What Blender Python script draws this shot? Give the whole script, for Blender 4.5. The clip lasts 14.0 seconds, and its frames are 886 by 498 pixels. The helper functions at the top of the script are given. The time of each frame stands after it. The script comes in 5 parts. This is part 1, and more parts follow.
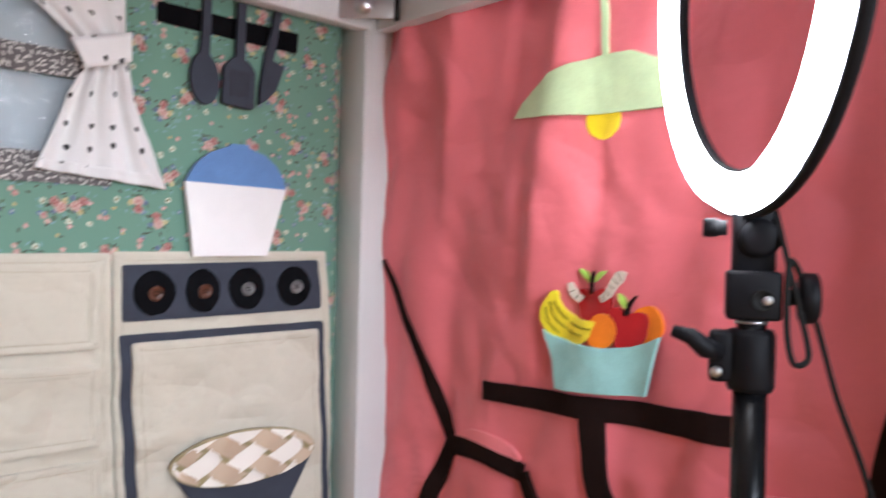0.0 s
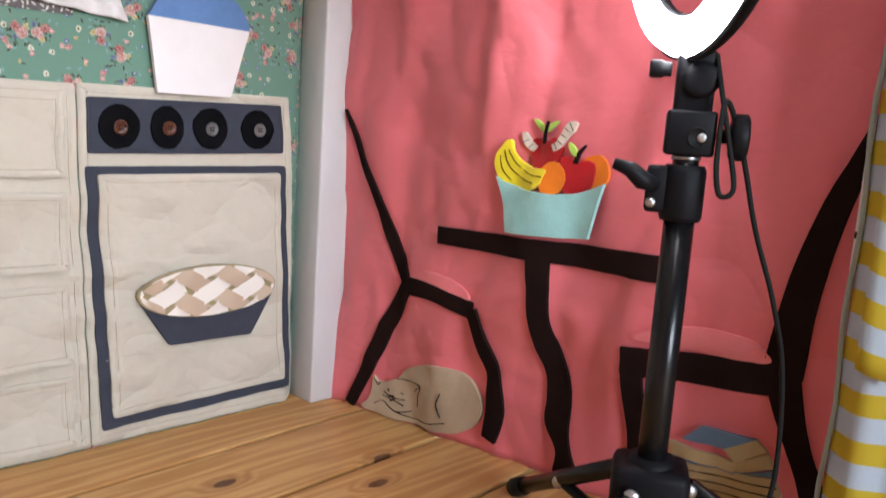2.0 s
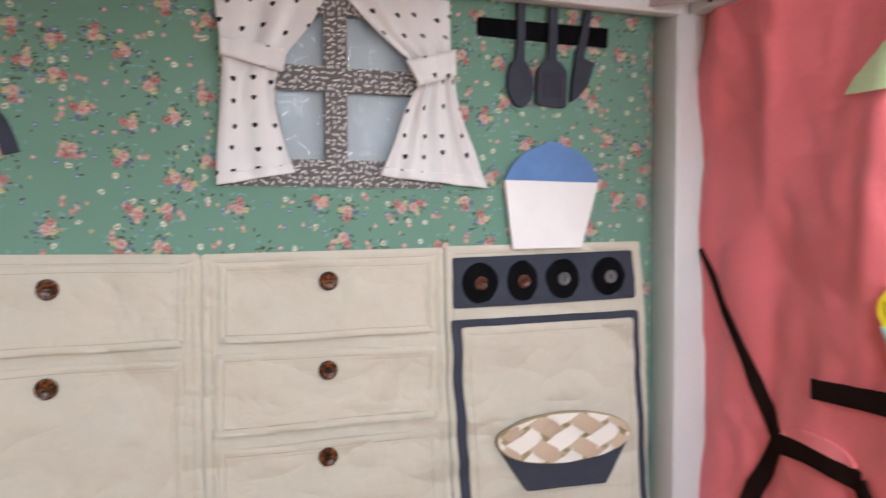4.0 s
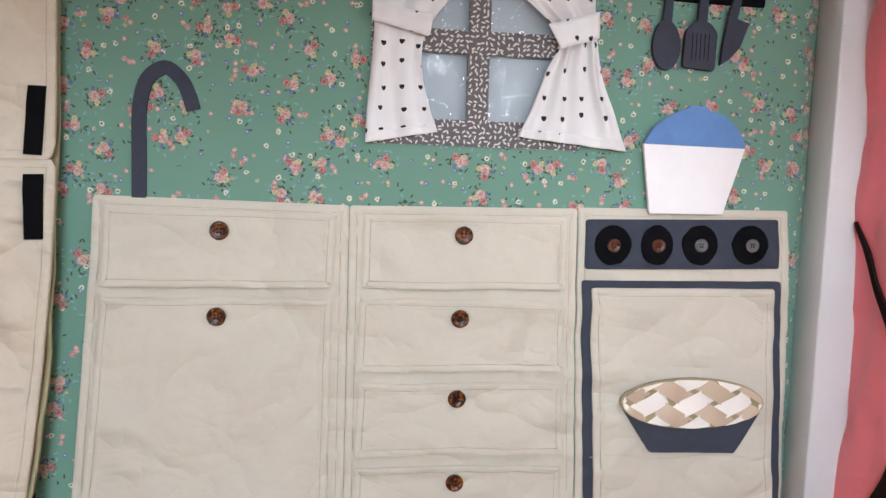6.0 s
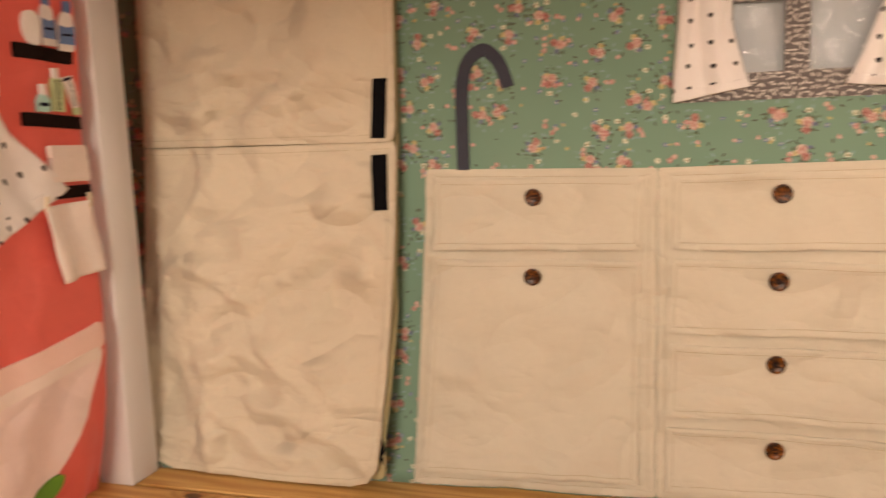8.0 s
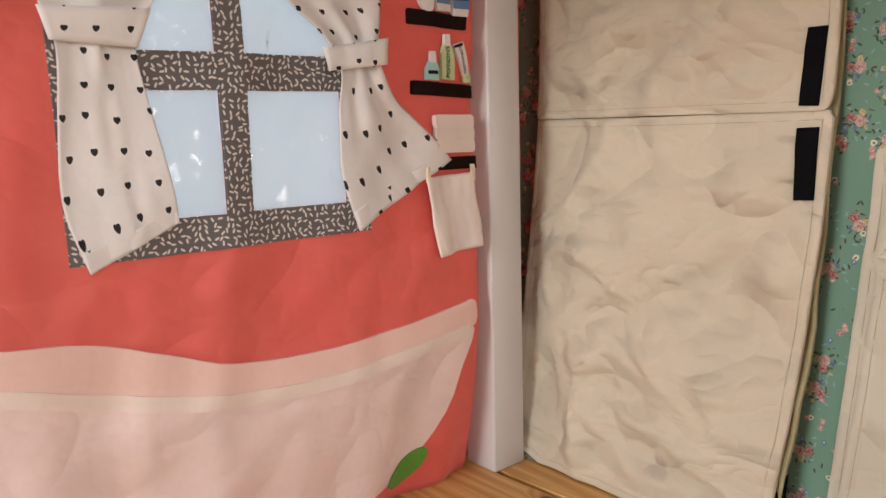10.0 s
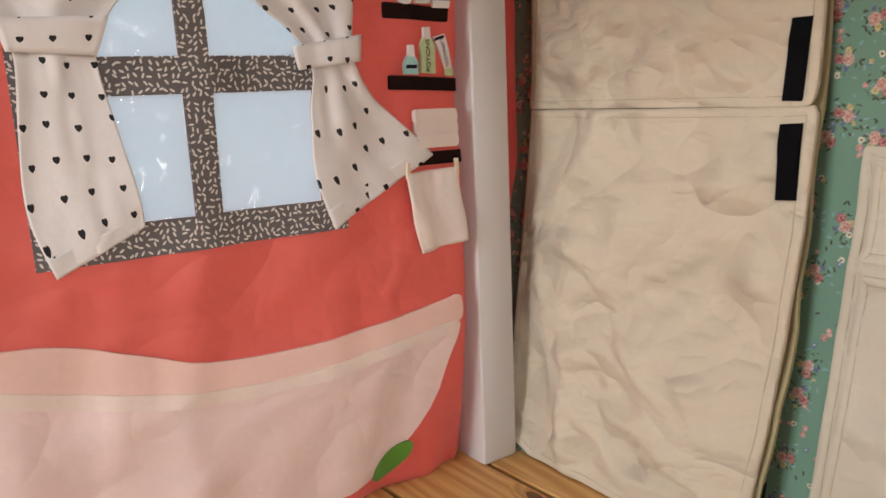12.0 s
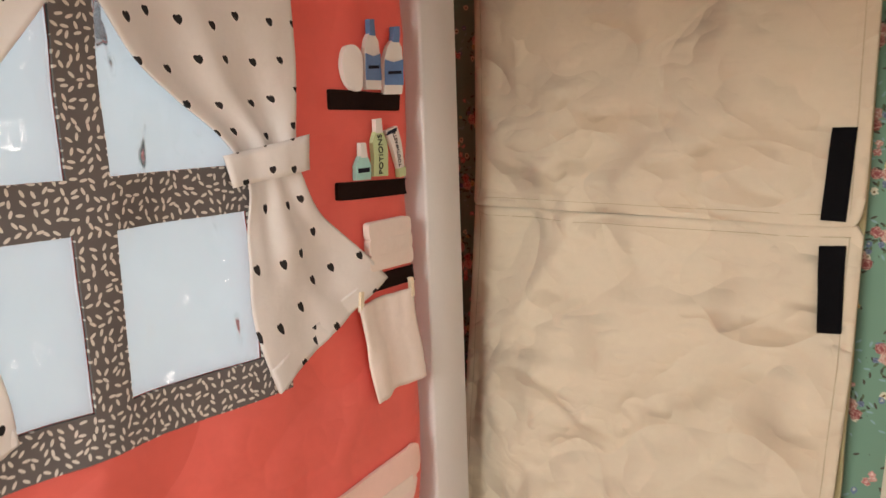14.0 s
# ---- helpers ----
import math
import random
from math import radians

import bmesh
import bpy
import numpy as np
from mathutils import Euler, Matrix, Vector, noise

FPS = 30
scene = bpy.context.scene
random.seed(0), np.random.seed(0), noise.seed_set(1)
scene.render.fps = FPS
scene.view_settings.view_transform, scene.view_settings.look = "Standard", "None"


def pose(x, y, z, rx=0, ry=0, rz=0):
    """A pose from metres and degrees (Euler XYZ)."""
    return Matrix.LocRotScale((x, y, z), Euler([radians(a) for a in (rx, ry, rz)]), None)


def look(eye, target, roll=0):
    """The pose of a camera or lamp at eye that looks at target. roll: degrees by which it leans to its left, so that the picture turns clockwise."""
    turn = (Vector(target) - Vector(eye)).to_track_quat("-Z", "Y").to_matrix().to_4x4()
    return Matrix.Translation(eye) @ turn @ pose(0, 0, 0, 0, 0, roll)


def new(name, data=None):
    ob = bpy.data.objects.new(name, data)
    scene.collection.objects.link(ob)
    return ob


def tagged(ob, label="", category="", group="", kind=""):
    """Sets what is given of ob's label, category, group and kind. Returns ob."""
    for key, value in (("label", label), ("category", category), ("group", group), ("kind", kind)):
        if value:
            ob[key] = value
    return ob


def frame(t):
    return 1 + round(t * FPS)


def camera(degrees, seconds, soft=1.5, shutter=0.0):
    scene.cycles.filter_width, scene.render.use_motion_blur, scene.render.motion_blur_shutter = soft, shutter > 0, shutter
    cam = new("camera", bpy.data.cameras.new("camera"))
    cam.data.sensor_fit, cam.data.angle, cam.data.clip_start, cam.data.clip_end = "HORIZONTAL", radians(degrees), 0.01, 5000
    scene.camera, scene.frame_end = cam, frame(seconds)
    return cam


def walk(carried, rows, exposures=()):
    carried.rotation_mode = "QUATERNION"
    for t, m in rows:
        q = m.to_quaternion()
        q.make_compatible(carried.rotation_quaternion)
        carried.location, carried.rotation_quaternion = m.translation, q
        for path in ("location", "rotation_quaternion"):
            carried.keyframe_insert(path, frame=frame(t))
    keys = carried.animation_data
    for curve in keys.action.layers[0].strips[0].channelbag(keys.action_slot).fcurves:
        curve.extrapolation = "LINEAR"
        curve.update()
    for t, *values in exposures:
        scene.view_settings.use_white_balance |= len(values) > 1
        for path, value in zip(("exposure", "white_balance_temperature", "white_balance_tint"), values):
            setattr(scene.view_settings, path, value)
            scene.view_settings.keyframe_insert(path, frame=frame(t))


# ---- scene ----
cam = camera(59.6, 14.0, 1.5, 0.4)
PATH = [
    (0, (0.999, -1.261, 0.646), (2.361, 0.204, 0.638), 1.4),
    (0.5, (0.976, -1.277, 0.666), (2.517, -0.004, 0.74), 0.1),
    (1, (0.974, -1.297, 0.642), (2.5, -0.007, 0.719), 0.9),
    (1.5, (0.963, -1.317, 0.612), (2.415, 0.057, 0.547), 2.9),
    (2, (0.959, -1.308, 0.59), (2.389, 0.057, 0.283), 3.9),
    (2.2, (0.958, -1.305, 0.588), (2.389, 0.051, 0.25), 3.9),
    (2.5, (0.961, -1.305, 0.596), (2.392, 0.053, 0.271), 3.6),
    (3, (0.972, -1.314, 0.618), (2.357, 0.119, 0.454), 1.6),
    (3.5, (0.966, -1.305, 0.658), (2.03, 0.388, 0.604), 0.2),
    (4, (1.0, -1.314, 0.667), (1.648, 0.577, 0.598), -0.0),
    (4.2, (1.033, -1.315, 0.669), (1.527, 0.621, 0.576), -0.1),
    (6.3, (1.06, -1.394, 0.672), (1.233, 0.589, 0.482), 1.8),
    (6.5, (1.068, -1.397, 0.656), (1.2, 0.591, 0.484), 1.6),
    (7, (1.067, -1.424, 0.671), (1.153, 0.564, 0.472), 1.5),
    (7.5, (1.095, -1.438, 0.671), (0.966, 0.54, 0.41), -0.7),
    (8, (1.092, -1.439, 0.683), (0.483, 0.444, 0.395), -1.9),
    (8.5, (1.086, -1.388, 0.679), (0.214, 0.383, 0.357), -1.4),
    (9, (1.016, -1.26, 0.682), (-0.162, 0.314, 0.314), -1.5),
    (9.2, (0.97, -1.236, 0.667), (-0.318, 0.251, 0.309), -1.3),
    (11.3, (1.219, -1.132, 0.678), (-0.367, 0.045, 0.36), -2.4),
    (11.5, (1.195, -1.105, 0.69), (-0.38, 0.078, 0.342), -2.4),
    (12, (1.118, -1.088, 0.711), (-0.476, 0.056, 0.322), -2.4),
    (12.5, (1.064, -1.11, 0.699), (-0.529, 0.02, 0.27), -3.2),
    (13, (1.007, -1.139, 0.71), (-0.532, 0.06, 0.271), -3.3),
    (13.5, (0.881, -1.083, 0.81), (-0.503, 0.312, 0.437), -3.3),
    (14, (0.726, -1.075, 0.83), (-0.499, 0.467, 0.482), -2.0),
]
U = 0.6  # metres per drawing unit: all plans below are drawn in this unit
walk(cam, [(t, look([U * c for c in eye], [U * c for c in target], roll)) for t, eye, target, roll in PATH],
     [(0.0, -0.08, 5800, 11), (1.4, -0.1, 5800, 11), (2.4, 0.02, 6000, 11), (3.0, 0.0, 6000, 11), (3.5, -0.16, 6000, 11), (4.2, -0.16, 6000, 11), (6.3, -0.03, 5800, 9), (7.0, -0.03, 5800, 9),
      (7.6, -0.2, 8200, 18), (8.0, -0.32, 10100, 25), (8.25, -0.26, 8700, 20), (8.6, -0.22, 6800, 15), (9.2, -0.25, 7100, 15), (11.3, -0.3, 6900, 12), (12.8, -0.3, 7000, 13), (13.5, -0.18, 7300, 13), (14.0, -0.18, 7500, 13)])

# ---- world and lights ----
world = bpy.data.worlds.new("daylight")
scene.world = world
world.use_nodes = True
wn = world.node_tree
sky = wn.nodes.new("ShaderNodeTexSky")
sky.sky_type, sky.sun_disc = "NISHITA", False
sky.sun_elevation, sky.sun_rotation = radians(40), radians(120)
wn.nodes["Background"].inputs["Strength"].default_value = 0.12
wn.links.new(sky.outputs["Color"], wn.nodes["Background"].inputs["Color"])


def area_lamp(name, eye, target, sx, sy, watts, color):
    lamp = bpy.data.lights.new(name, "AREA")
    lamp.shape, lamp.size, lamp.size_y, lamp.energy, lamp.color = "RECTANGLE", sx, sy, watts, color
    ob = new(name, lamp)
    ob.matrix_world = look(eye, target)
    return ob


area_lamp("window_daylight", (0.32, -3.2, 0.98), (0.8, -0.2, 0.3), 1.0, 0.85, 80, (0.93, 0.97, 1.0))
# added fill from the right, with no known source, to brighten the left wall
area_lamp("east_fill", (2.86, -1.75, 0.95), (0.1, -0.35, 0.3), 0.8, 1.0, 44, (0.95, 0.97, 1.0))
area_lamp("side_window_daylight", (-1.62, -0.3, 1.15), (0.3, -0.3, 0.3), 1.0, 1.3, 44, (0.9, 0.96, 1.0))


# ---- materials ----
def ramp_color(c):
    return (*c, 1.0)


class Mat:
    """A node material with short ways to add nodes."""

    def __init__(self, name, color=(0.5, 0.5, 0.5), rough=0.8, metal=0.0, **more):
        self.m = bpy.data.materials.new(name)
        self.m.use_nodes = True
        self.t = self.m.node_tree
        self.b = self.t.nodes["Principled BSDF"]
        self.out = self.t.nodes["Material Output"]
        self.b.inputs["Base Color"].default_value = ramp_color(color)
        self.b.inputs["Roughness"].default_value = rough
        self.b.inputs["Metallic"].default_value = metal
        for k, v in more.items():
            self.b.inputs[k.replace("_", " ")].default_value = v

    def node(self, kind, **values):
        n = self.t.nodes.new("ShaderNode" + kind)
        for k, v in values.items():
            if k == "op":
                n.operation = v
            elif k == "dims":
                n.voronoi_dimensions = v
            else:
                n.inputs[k.replace("_", " ")].default_value = v
        return n

    def link(self, a, b):
        self.t.links.new(a, b)

    def math(self, op, a, b=None):
        n = self.node("Math", op=op)
        for i, v in enumerate((a, b)):
            if v is None:
                continue
            if hasattr(v, "is_linked"):
                self.link(v, n.inputs[i])
            else:
                n.inputs[i].default_value = v
        return n.outputs[0]

    def vmath(self, op, a, b=None):
        n = self.node("VectorMath", op=op)
        for i, v in enumerate((a, b)):
            if v is None:
                continue
            if hasattr(v, "is_linked"):
                self.link(v, n.inputs[i])
            else:
                n.inputs[i].default_value = v
        return n.outputs["Value"] if op in ("LENGTH", "DISTANCE") else n.outputs["Vector"]

    def mix(self, fac, a, b):
        n = self.t.nodes.new("ShaderNodeMix")
        n.data_type = "RGBA"
        for i, v in ((0, fac), (6, a), (7, b)):
            if hasattr(v, "is_linked"):
                self.link(v, n.inputs[i])
            elif i == 0:
                n.inputs[i].default_value = v
            else:
                n.inputs[i].default_value = ramp_color(v)
        return n.outputs[2]

    def step(self, value, lo, hi):
        n = self.t.nodes.new("ShaderNodeMapRange")
        self.link(value, n.inputs[0])
        n.inputs[1].default_value, n.inputs[2].default_value = lo, hi
        return n.outputs[0]

    def uv(self):
        return self.t.nodes.new("ShaderNodeTexCoord").outputs["UV"]

    def place(self):
        return self.t.nodes.new("ShaderNodeNewGeometry").outputs["Position"]

    def noise(self, vec, scale, detail=4.0, rough=0.55):
        n = self.node("TexNoise", Scale=scale, Detail=detail, Roughness=rough)
        if vec is not None:
            self.link(vec, n.inputs["Vector"])
        return n.outputs["Fac"]

    def voronoi(self, vec, scale, rand=1.0):
        n = self.node("TexVoronoi", dims="2D", Scale=scale, Randomness=rand)
        self.link(vec, n.inputs["Vector"])
        return n.outputs

    def color(self, c):
        self.link(c, self.b.inputs["Base Color"])

    def bump(self, height, strength, distance):
        n = self.node("Bump", Strength=strength, Distance=distance)
        self.link(height, n.inputs["Height"])
        last = self.b.inputs["Normal"]
        if last.is_linked:
            self.link(last.links[0].from_socket, n.inputs["Normal"])
        self.link(n.outputs[0], last)

    def weave(self, scale=4200.0, strength=0.12):
        w = self.node("TexWave", Scale=scale / 6.28, Distortion=1.5)
        self.link(self.uv(), w.inputs["Vector"])
        w2 = self.node("TexWave", Scale=scale / 6.28, Distortion=1.5)
        w2.bands_direction = "Y"
        self.link(self.uv(), w2.inputs["Vector"])
        self.bump(self.math("ADD", w.outputs["Fac"], w2.outputs["Fac"]), strength, 0.0003)

    def mottled(self, color, amount=0.12, scale=18.0, fine=160.0):
        a = self.noise(self.place(), scale)
        b = self.noise(self.place(), fine, 6.0)
        f = self.math("ADD", self.math("MULTIPLY", a, 0.6), self.math("MULTIPLY", b, 0.4))
        c = self.mix(self.step(f, 0.3, 0.7), [v * (1 - amount) for v in color], [min(1, v * (1 + amount)) for v in color])
        self.color(c)
        return c

    def translucent(self, color, share):
        """Lets part of the light through, as thin cloth does."""
        t = self.node("BsdfTranslucent")
        if hasattr(color, "is_linked"):
            self.link(color, t.inputs["Color"])
        else:
            t.inputs["Color"].default_value = ramp_color(color)
        s = self.t.nodes.new("ShaderNodeMixShader")
        s.inputs[0].default_value = share
        self.link(self.b.outputs[0], s.inputs[1])
        self.link(t.outputs[0], s.inputs[2])
        self.link(s.outputs[0], self.out.inputs["Surface"])


def cotton(name, color, wrinkle=0.4, amount=0.07, thin=0.0, rough=0.85, creased=0.0):
    m = Mat(name, color, rough, Sheen_Weight=0.15)
    c = m.mottled(color, amount)
    m.weave()
    m.bump(m.noise(m.place(), 22.0, 3.0), wrinkle, 0.006)
    m.bump(m.noise(m.place(), 90.0, 3.0), wrinkle * 0.5, 0.0015)
    if creased:
        # crumpled facets at three sizes, and short ripples across the cloth
        warp = m.node("TexNoise", Scale=5.0, Detail=1.0)
        m.link(m.place(), warp.inputs["Vector"])
        bent = m.vmath("ADD", m.place(), m.vmath("MULTIPLY", warp.outputs["Color"], (0.07, 0.07, 0.07)))
        for scale, deep in ((6.5, 0.11), (15.0, 0.04), (38.0, 0.01)):
            facet = m.math("ABSOLUTE", m.math("SUBTRACT", m.noise(m.vmath("MULTIPLY", bent, (0.9, 1.0, 1.3)), scale, 0.6), 0.5))
            m.bump(facet, 1.0, deep * creased)
        m.bump(m.noise(m.vmath("MULTIPLY", m.place(), (1.0, 1.0, 3.2)), 20.0, 2.0), 0.5, 0.006 * creased)
    if thin:
        m.translucent(c, thin)
    return m.m


def felt_mat(name, color, amount=0.14):
    m = Mat(name, color, 0.95, Sheen_Weight=0.2 if max(color) > 0.12 else 0.0)
    m.b.inputs["Specular IOR Level"].default_value = 0.2 if max(color) > 0.03 else 0.04
    m.mottled(color, amount, 40.0, 600.0)
    m.bump(m.noise(m.place(), 900.0, 6.0), 0.35, 0.0006)
    return m.m


def plastic(name, color, rough=0.4):
    m = Mat(name, color, rough)
    m.b.inputs["Specular IOR Level"].default_value = 0.17
    m.bump(m.noise(m.place(), 700.0, 2.0), 0.08, 0.0003)
    m.link(m.step(m.noise(m.place(), 60.0), 0.2, 1.6), m.b.inputs["Roughness"])
    m.t.nodes[-1].inputs[3].default_value = rough
    return m.m


def floral_cotton():
    """Teal cotton printed with sprays of two or three roses, sprigs, daisies and small blue flowers."""
    m = Mat("floral_cotton", (0.12, 0.3, 0.23), 0.85, Sheen_Weight=0.1)
    uv = m.uv()
    warp = m.node("TexNoise", Scale=330.0, Detail=2.0)
    m.link(uv, warp.inputs["Vector"])
    off = m.vmath("SCALE", m.vmath("SUBTRACT", warp.outputs["Color"], (0.5, 0.5, 0.5)))
    off.node.inputs["Scale"].default_value = 0.0045
    wuv = m.vmath("ADD", uv, off)

    def cells(vec, scale, shift, rand):
        v = m.voronoi(m.vmath("ADD", vec, (shift, shift * 0.7, 0.0)), scale, rand)
        sep = m.node("SeparateColor")
        m.link(v["Color"], sep.inputs[0])
        loc = m.vmath("SUBTRACT", m.vmath("ADD", vec, (shift, shift * 0.7, 0.0)), v["Position"])
        rot = m.node("VectorRotate")
        rot.rotation_type = "Z_AXIS"
        m.link(loc, rot.inputs["Vector"])
        m.link(m.math("MULTIPLY", sep.outputs[0], 6.283), rot.inputs["Angle"])
        return rot.outputs[0], sep.outputs

    c = m.mix(m.noise(uv, 12.0), (0.122, 0.243, 0.182), (0.15, 0.275, 0.207))
    spray, tone = cells(wuv, 23.0, 0.0, 1.0)
    spray_d = m.vmath("LENGTH", m.vmath("MULTIPLY", spray, (1.0, 1.0, 0.0)))
    # sprigs: small leaves, dense round the roses and thin between
    for scale, shift, col, reach, share in ((165.0, 0.31, (0.035, 0.03, 0.022), 0.0125, 0.42), (150.0, 1.7, (0.2, 0.34, 0.36), 0.02, 0.66), (160.0, 2.9, (0.07, 0.1, 0.05), 0.012, 0.4), (175.0, 4.4, (0.05, 0.035, 0.025), 0.03, 0.93)):
        loc, rnd = cells(uv, scale, shift, 0.75)
        d = m.vmath("LENGTH", m.vmath("MULTIPLY", loc, (1.0, 2.7, 0.0)))
        near = m.math("LESS_THAN", m.math("ADD", spray_d, m.math("MULTIPLY", m.noise(uv, 90.0, 1.0), 0.014)), reach + 0.007)
        mask = m.math("MULTIPLY", m.math("MULTIPLY", m.step(d, 0.0028, 0.0021), near), m.math("GREATER_THAN", rnd[1], share))
        c = m.mix(m.math("MULTIPLY", mask, 0.9), c, col)
    # scattered small flowers
    for scale, shift, share, r, col, heart in ((40.0, 5.1, 0.55, 0.003, (0.62, 0.6, 0.48), (0.14, 0.1, 0.04)), (42.0, 7.7, 0.5, 0.0027, (0.11, 0.16, 0.27), (0.4, 0.42, 0.4)),
                                              (44.0, 9.3, 0.68, 0.0024, (0.56, 0.25, 0.25), (0.7, 0.52, 0.46)), (40.0, 11.9, 0.74, 0.0019, (0.5, 0.42, 0.18), (0.4, 0.15, 0.1))):
        loc, rnd = cells(wuv, scale, shift, 1.0)
        d = m.vmath("LENGTH", m.vmath("MULTIPLY", loc, (1.0, 1.0, 0.0)))
        mask = m.math("MULTIPLY", m.step(d, r, r * 0.75), m.math("GREATER_THAN", rnd[1], share))
        c = m.mix(mask, c, m.mix(m.step(d, r * 0.45, r * 0.3), col, heart))
    # the roses of each spray
    for ox, oy, r, deep, pale in ((0.0056, 0.0042, 0.0032, (0.4, 0.3, 0.12), (0.6, 0.54, 0.34)), (-0.007, -0.003, 0.0026, (0.07, 0.09, 0.18), (0.2, 0.24, 0.36)), (0.0, 0.0, 0.0055, (0.42, 0.17, 0.15), (0.68, 0.53, 0.46)), (-0.0042, 0.0066, 0.0046, (0.27, 0.05, 0.055), (0.58, 0.34, 0.3))):
        loc = m.vmath("SUBTRACT", spray, (ox, oy, 0.0))
        d = m.vmath("LENGTH", m.vmath("MULTIPLY", loc, (1.0, 1.0, 0.0)))
        swirl = m.math("SINE", m.math("ADD", m.math("MULTIPLY", d, 2600.0), m.math("MULTIPLY", m.noise(uv, 520.0, 1.0), 17.0)))
        petals = m.mix(m.step(swirl, -0.5, 1.0), deep, pale)
        petals = m.mix(m.step(d, r * 0.4, r * 0.15), petals, deep)
        c = m.mix(m.math("MULTIPLY", m.step(d, r, r * 0.85), 0.9), c, petals)
    # pairs of buds between the sprays
    bud, rnd = cells(wuv, 24.0, 3.37, 0.9)
    for ox, oy, r, deep, pale in ((0.0, 0.0, 0.0032, (0.4, 0.12, 0.12), (0.64, 0.42, 0.38)), (0.002, 0.0055, 0.0028, (0.5, 0.22, 0.2), (0.68, 0.52, 0.45))):
        d = m.vmath("LENGTH", m.vmath("MULTIPLY", m.vmath("SUBTRACT", bud, (ox, oy, 0.0)), (1.0, 1.0, 0.0)))
        swirl = m.math("SINE", m.math("ADD", m.math("MULTIPLY", d, 2600.0), m.math("MULTIPLY", m.noise(uv, 420.0, 1.0), 12.0)))
        mask = m.math("MULTIPLY", m.step(d, r, r * 0.8), m.math("GREATER_THAN", rnd[1], 0.35))
        c = m.mix(m.math("MULTIPLY", mask, 0.9), c, m.mix(m.step(swirl, -0.5, 1.0), deep, pale))
    m.color(c)
    m.weave()
    m.bump(m.noise(m.place(), 16.0, 3.0), 0.4, 0.006)
    m.translucent(c, 0.06)
    return m.m


def leaf_print(name, low, high, leaf):
    m = Mat(name, (0.12, 0.11, 0.1), 0.85)
    uv = m.uv()
    v = m.voronoi(uv, 180.0, 0.6)
    sep = m.node("SeparateColor")
    m.link(v["Color"], sep.inputs[0])
    loc = m.vmath("SUBTRACT", uv, v["Position"])
    rot = m.node("VectorRotate")
    rot.rotation_type = "Z_AXIS"
    m.link(loc, rot.inputs["Vector"])
    m.link(m.math("MULTIPLY", sep.outputs[0], 6.283), rot.inputs["Angle"])
    d = m.vmath("LENGTH", m.vmath("MULTIPLY", rot.outputs[0], (1.0, 2.5, 0.0)))
    ground = m.mix(m.noise(uv, 60.0), low, high)
    c = m.mix(m.step(d, 0.0025, 0.0021), ground, leaf)
    m.color(c)
    m.weave()
    return m.m


def heart_print(name, cells=41.0, size=0.0025):
    """White muslin with small black hearts."""
    m = Mat(name, (0.8, 0.76, 0.72), 0.85)
    uv = m.uv()
    v = m.voronoi(uv, cells, 0.35)
    loc = m.vmath("SUBTRACT", uv, v["Position"])
    sc = m.vmath("MULTIPLY", loc, (1 / size, 1 / size, 0.0))
    sep = m.node("SeparateXYZ")
    m.link(sc, sep.inputs[0])
    x2 = m.math("MULTIPLY", sep.outputs[0], sep.outputs[0])
    y = sep.outputs[1]
    y2 = m.math("MULTIPLY", y, y)
    q = m.math("SUBTRACT", m.math("ADD", x2, y2), 1.0)
    q3 = m.math("MULTIPLY", m.math("MULTIPLY", q, q), q)
    heart = m.math("LESS_THAN", m.math("SUBTRACT", q3, m.math("MULTIPLY", x2, m.math("MULTIPLY", y2, y))), 0.0)
    cloth = m.mix(m.noise(m.place(), 45.0), (0.75, 0.73, 0.72), (0.84, 0.82, 0.81))
    c = m.mix(heart, cloth, (0.015, 0.014, 0.016))
    m.color(c)
    m.weave()
    m.bump(m.noise(m.place(), 60.0, 3.0), 0.3, 0.003)
    m.translucent(c, 0.18)
    return m.m


def stripe_print():
    m = Mat("stripe_cotton", (0.7, 0.5, 0.02), 0.85)
    sep = m.node("SeparateXYZ")
    m.link(m.uv(), sep.inputs[0])
    wob = m.math("MULTIPLY", m.noise(m.uv(), 60.0), 0.002)
    f = m.math("FRACT", m.math("DIVIDE", m.math("ADD", sep.outputs[1], wob), 0.035))
    edge = m.math("MULTIPLY", m.step(f, 0.0, 0.02), m.step(f, 0.5, 0.48))
    c = m.mix(edge, (0.66, 0.77, 0.9), (0.74, 0.57, 0.012))
    c = m.mix(m.math("MULTIPLY", m.noise(m.place(), 300.0, 6.0), 0.25), c, (0.5, 0.42, 0.2))
    m.color(c)
    m.weave(3000.0, 0.2)
    m.translucent(c, 0.42)
    return m.m


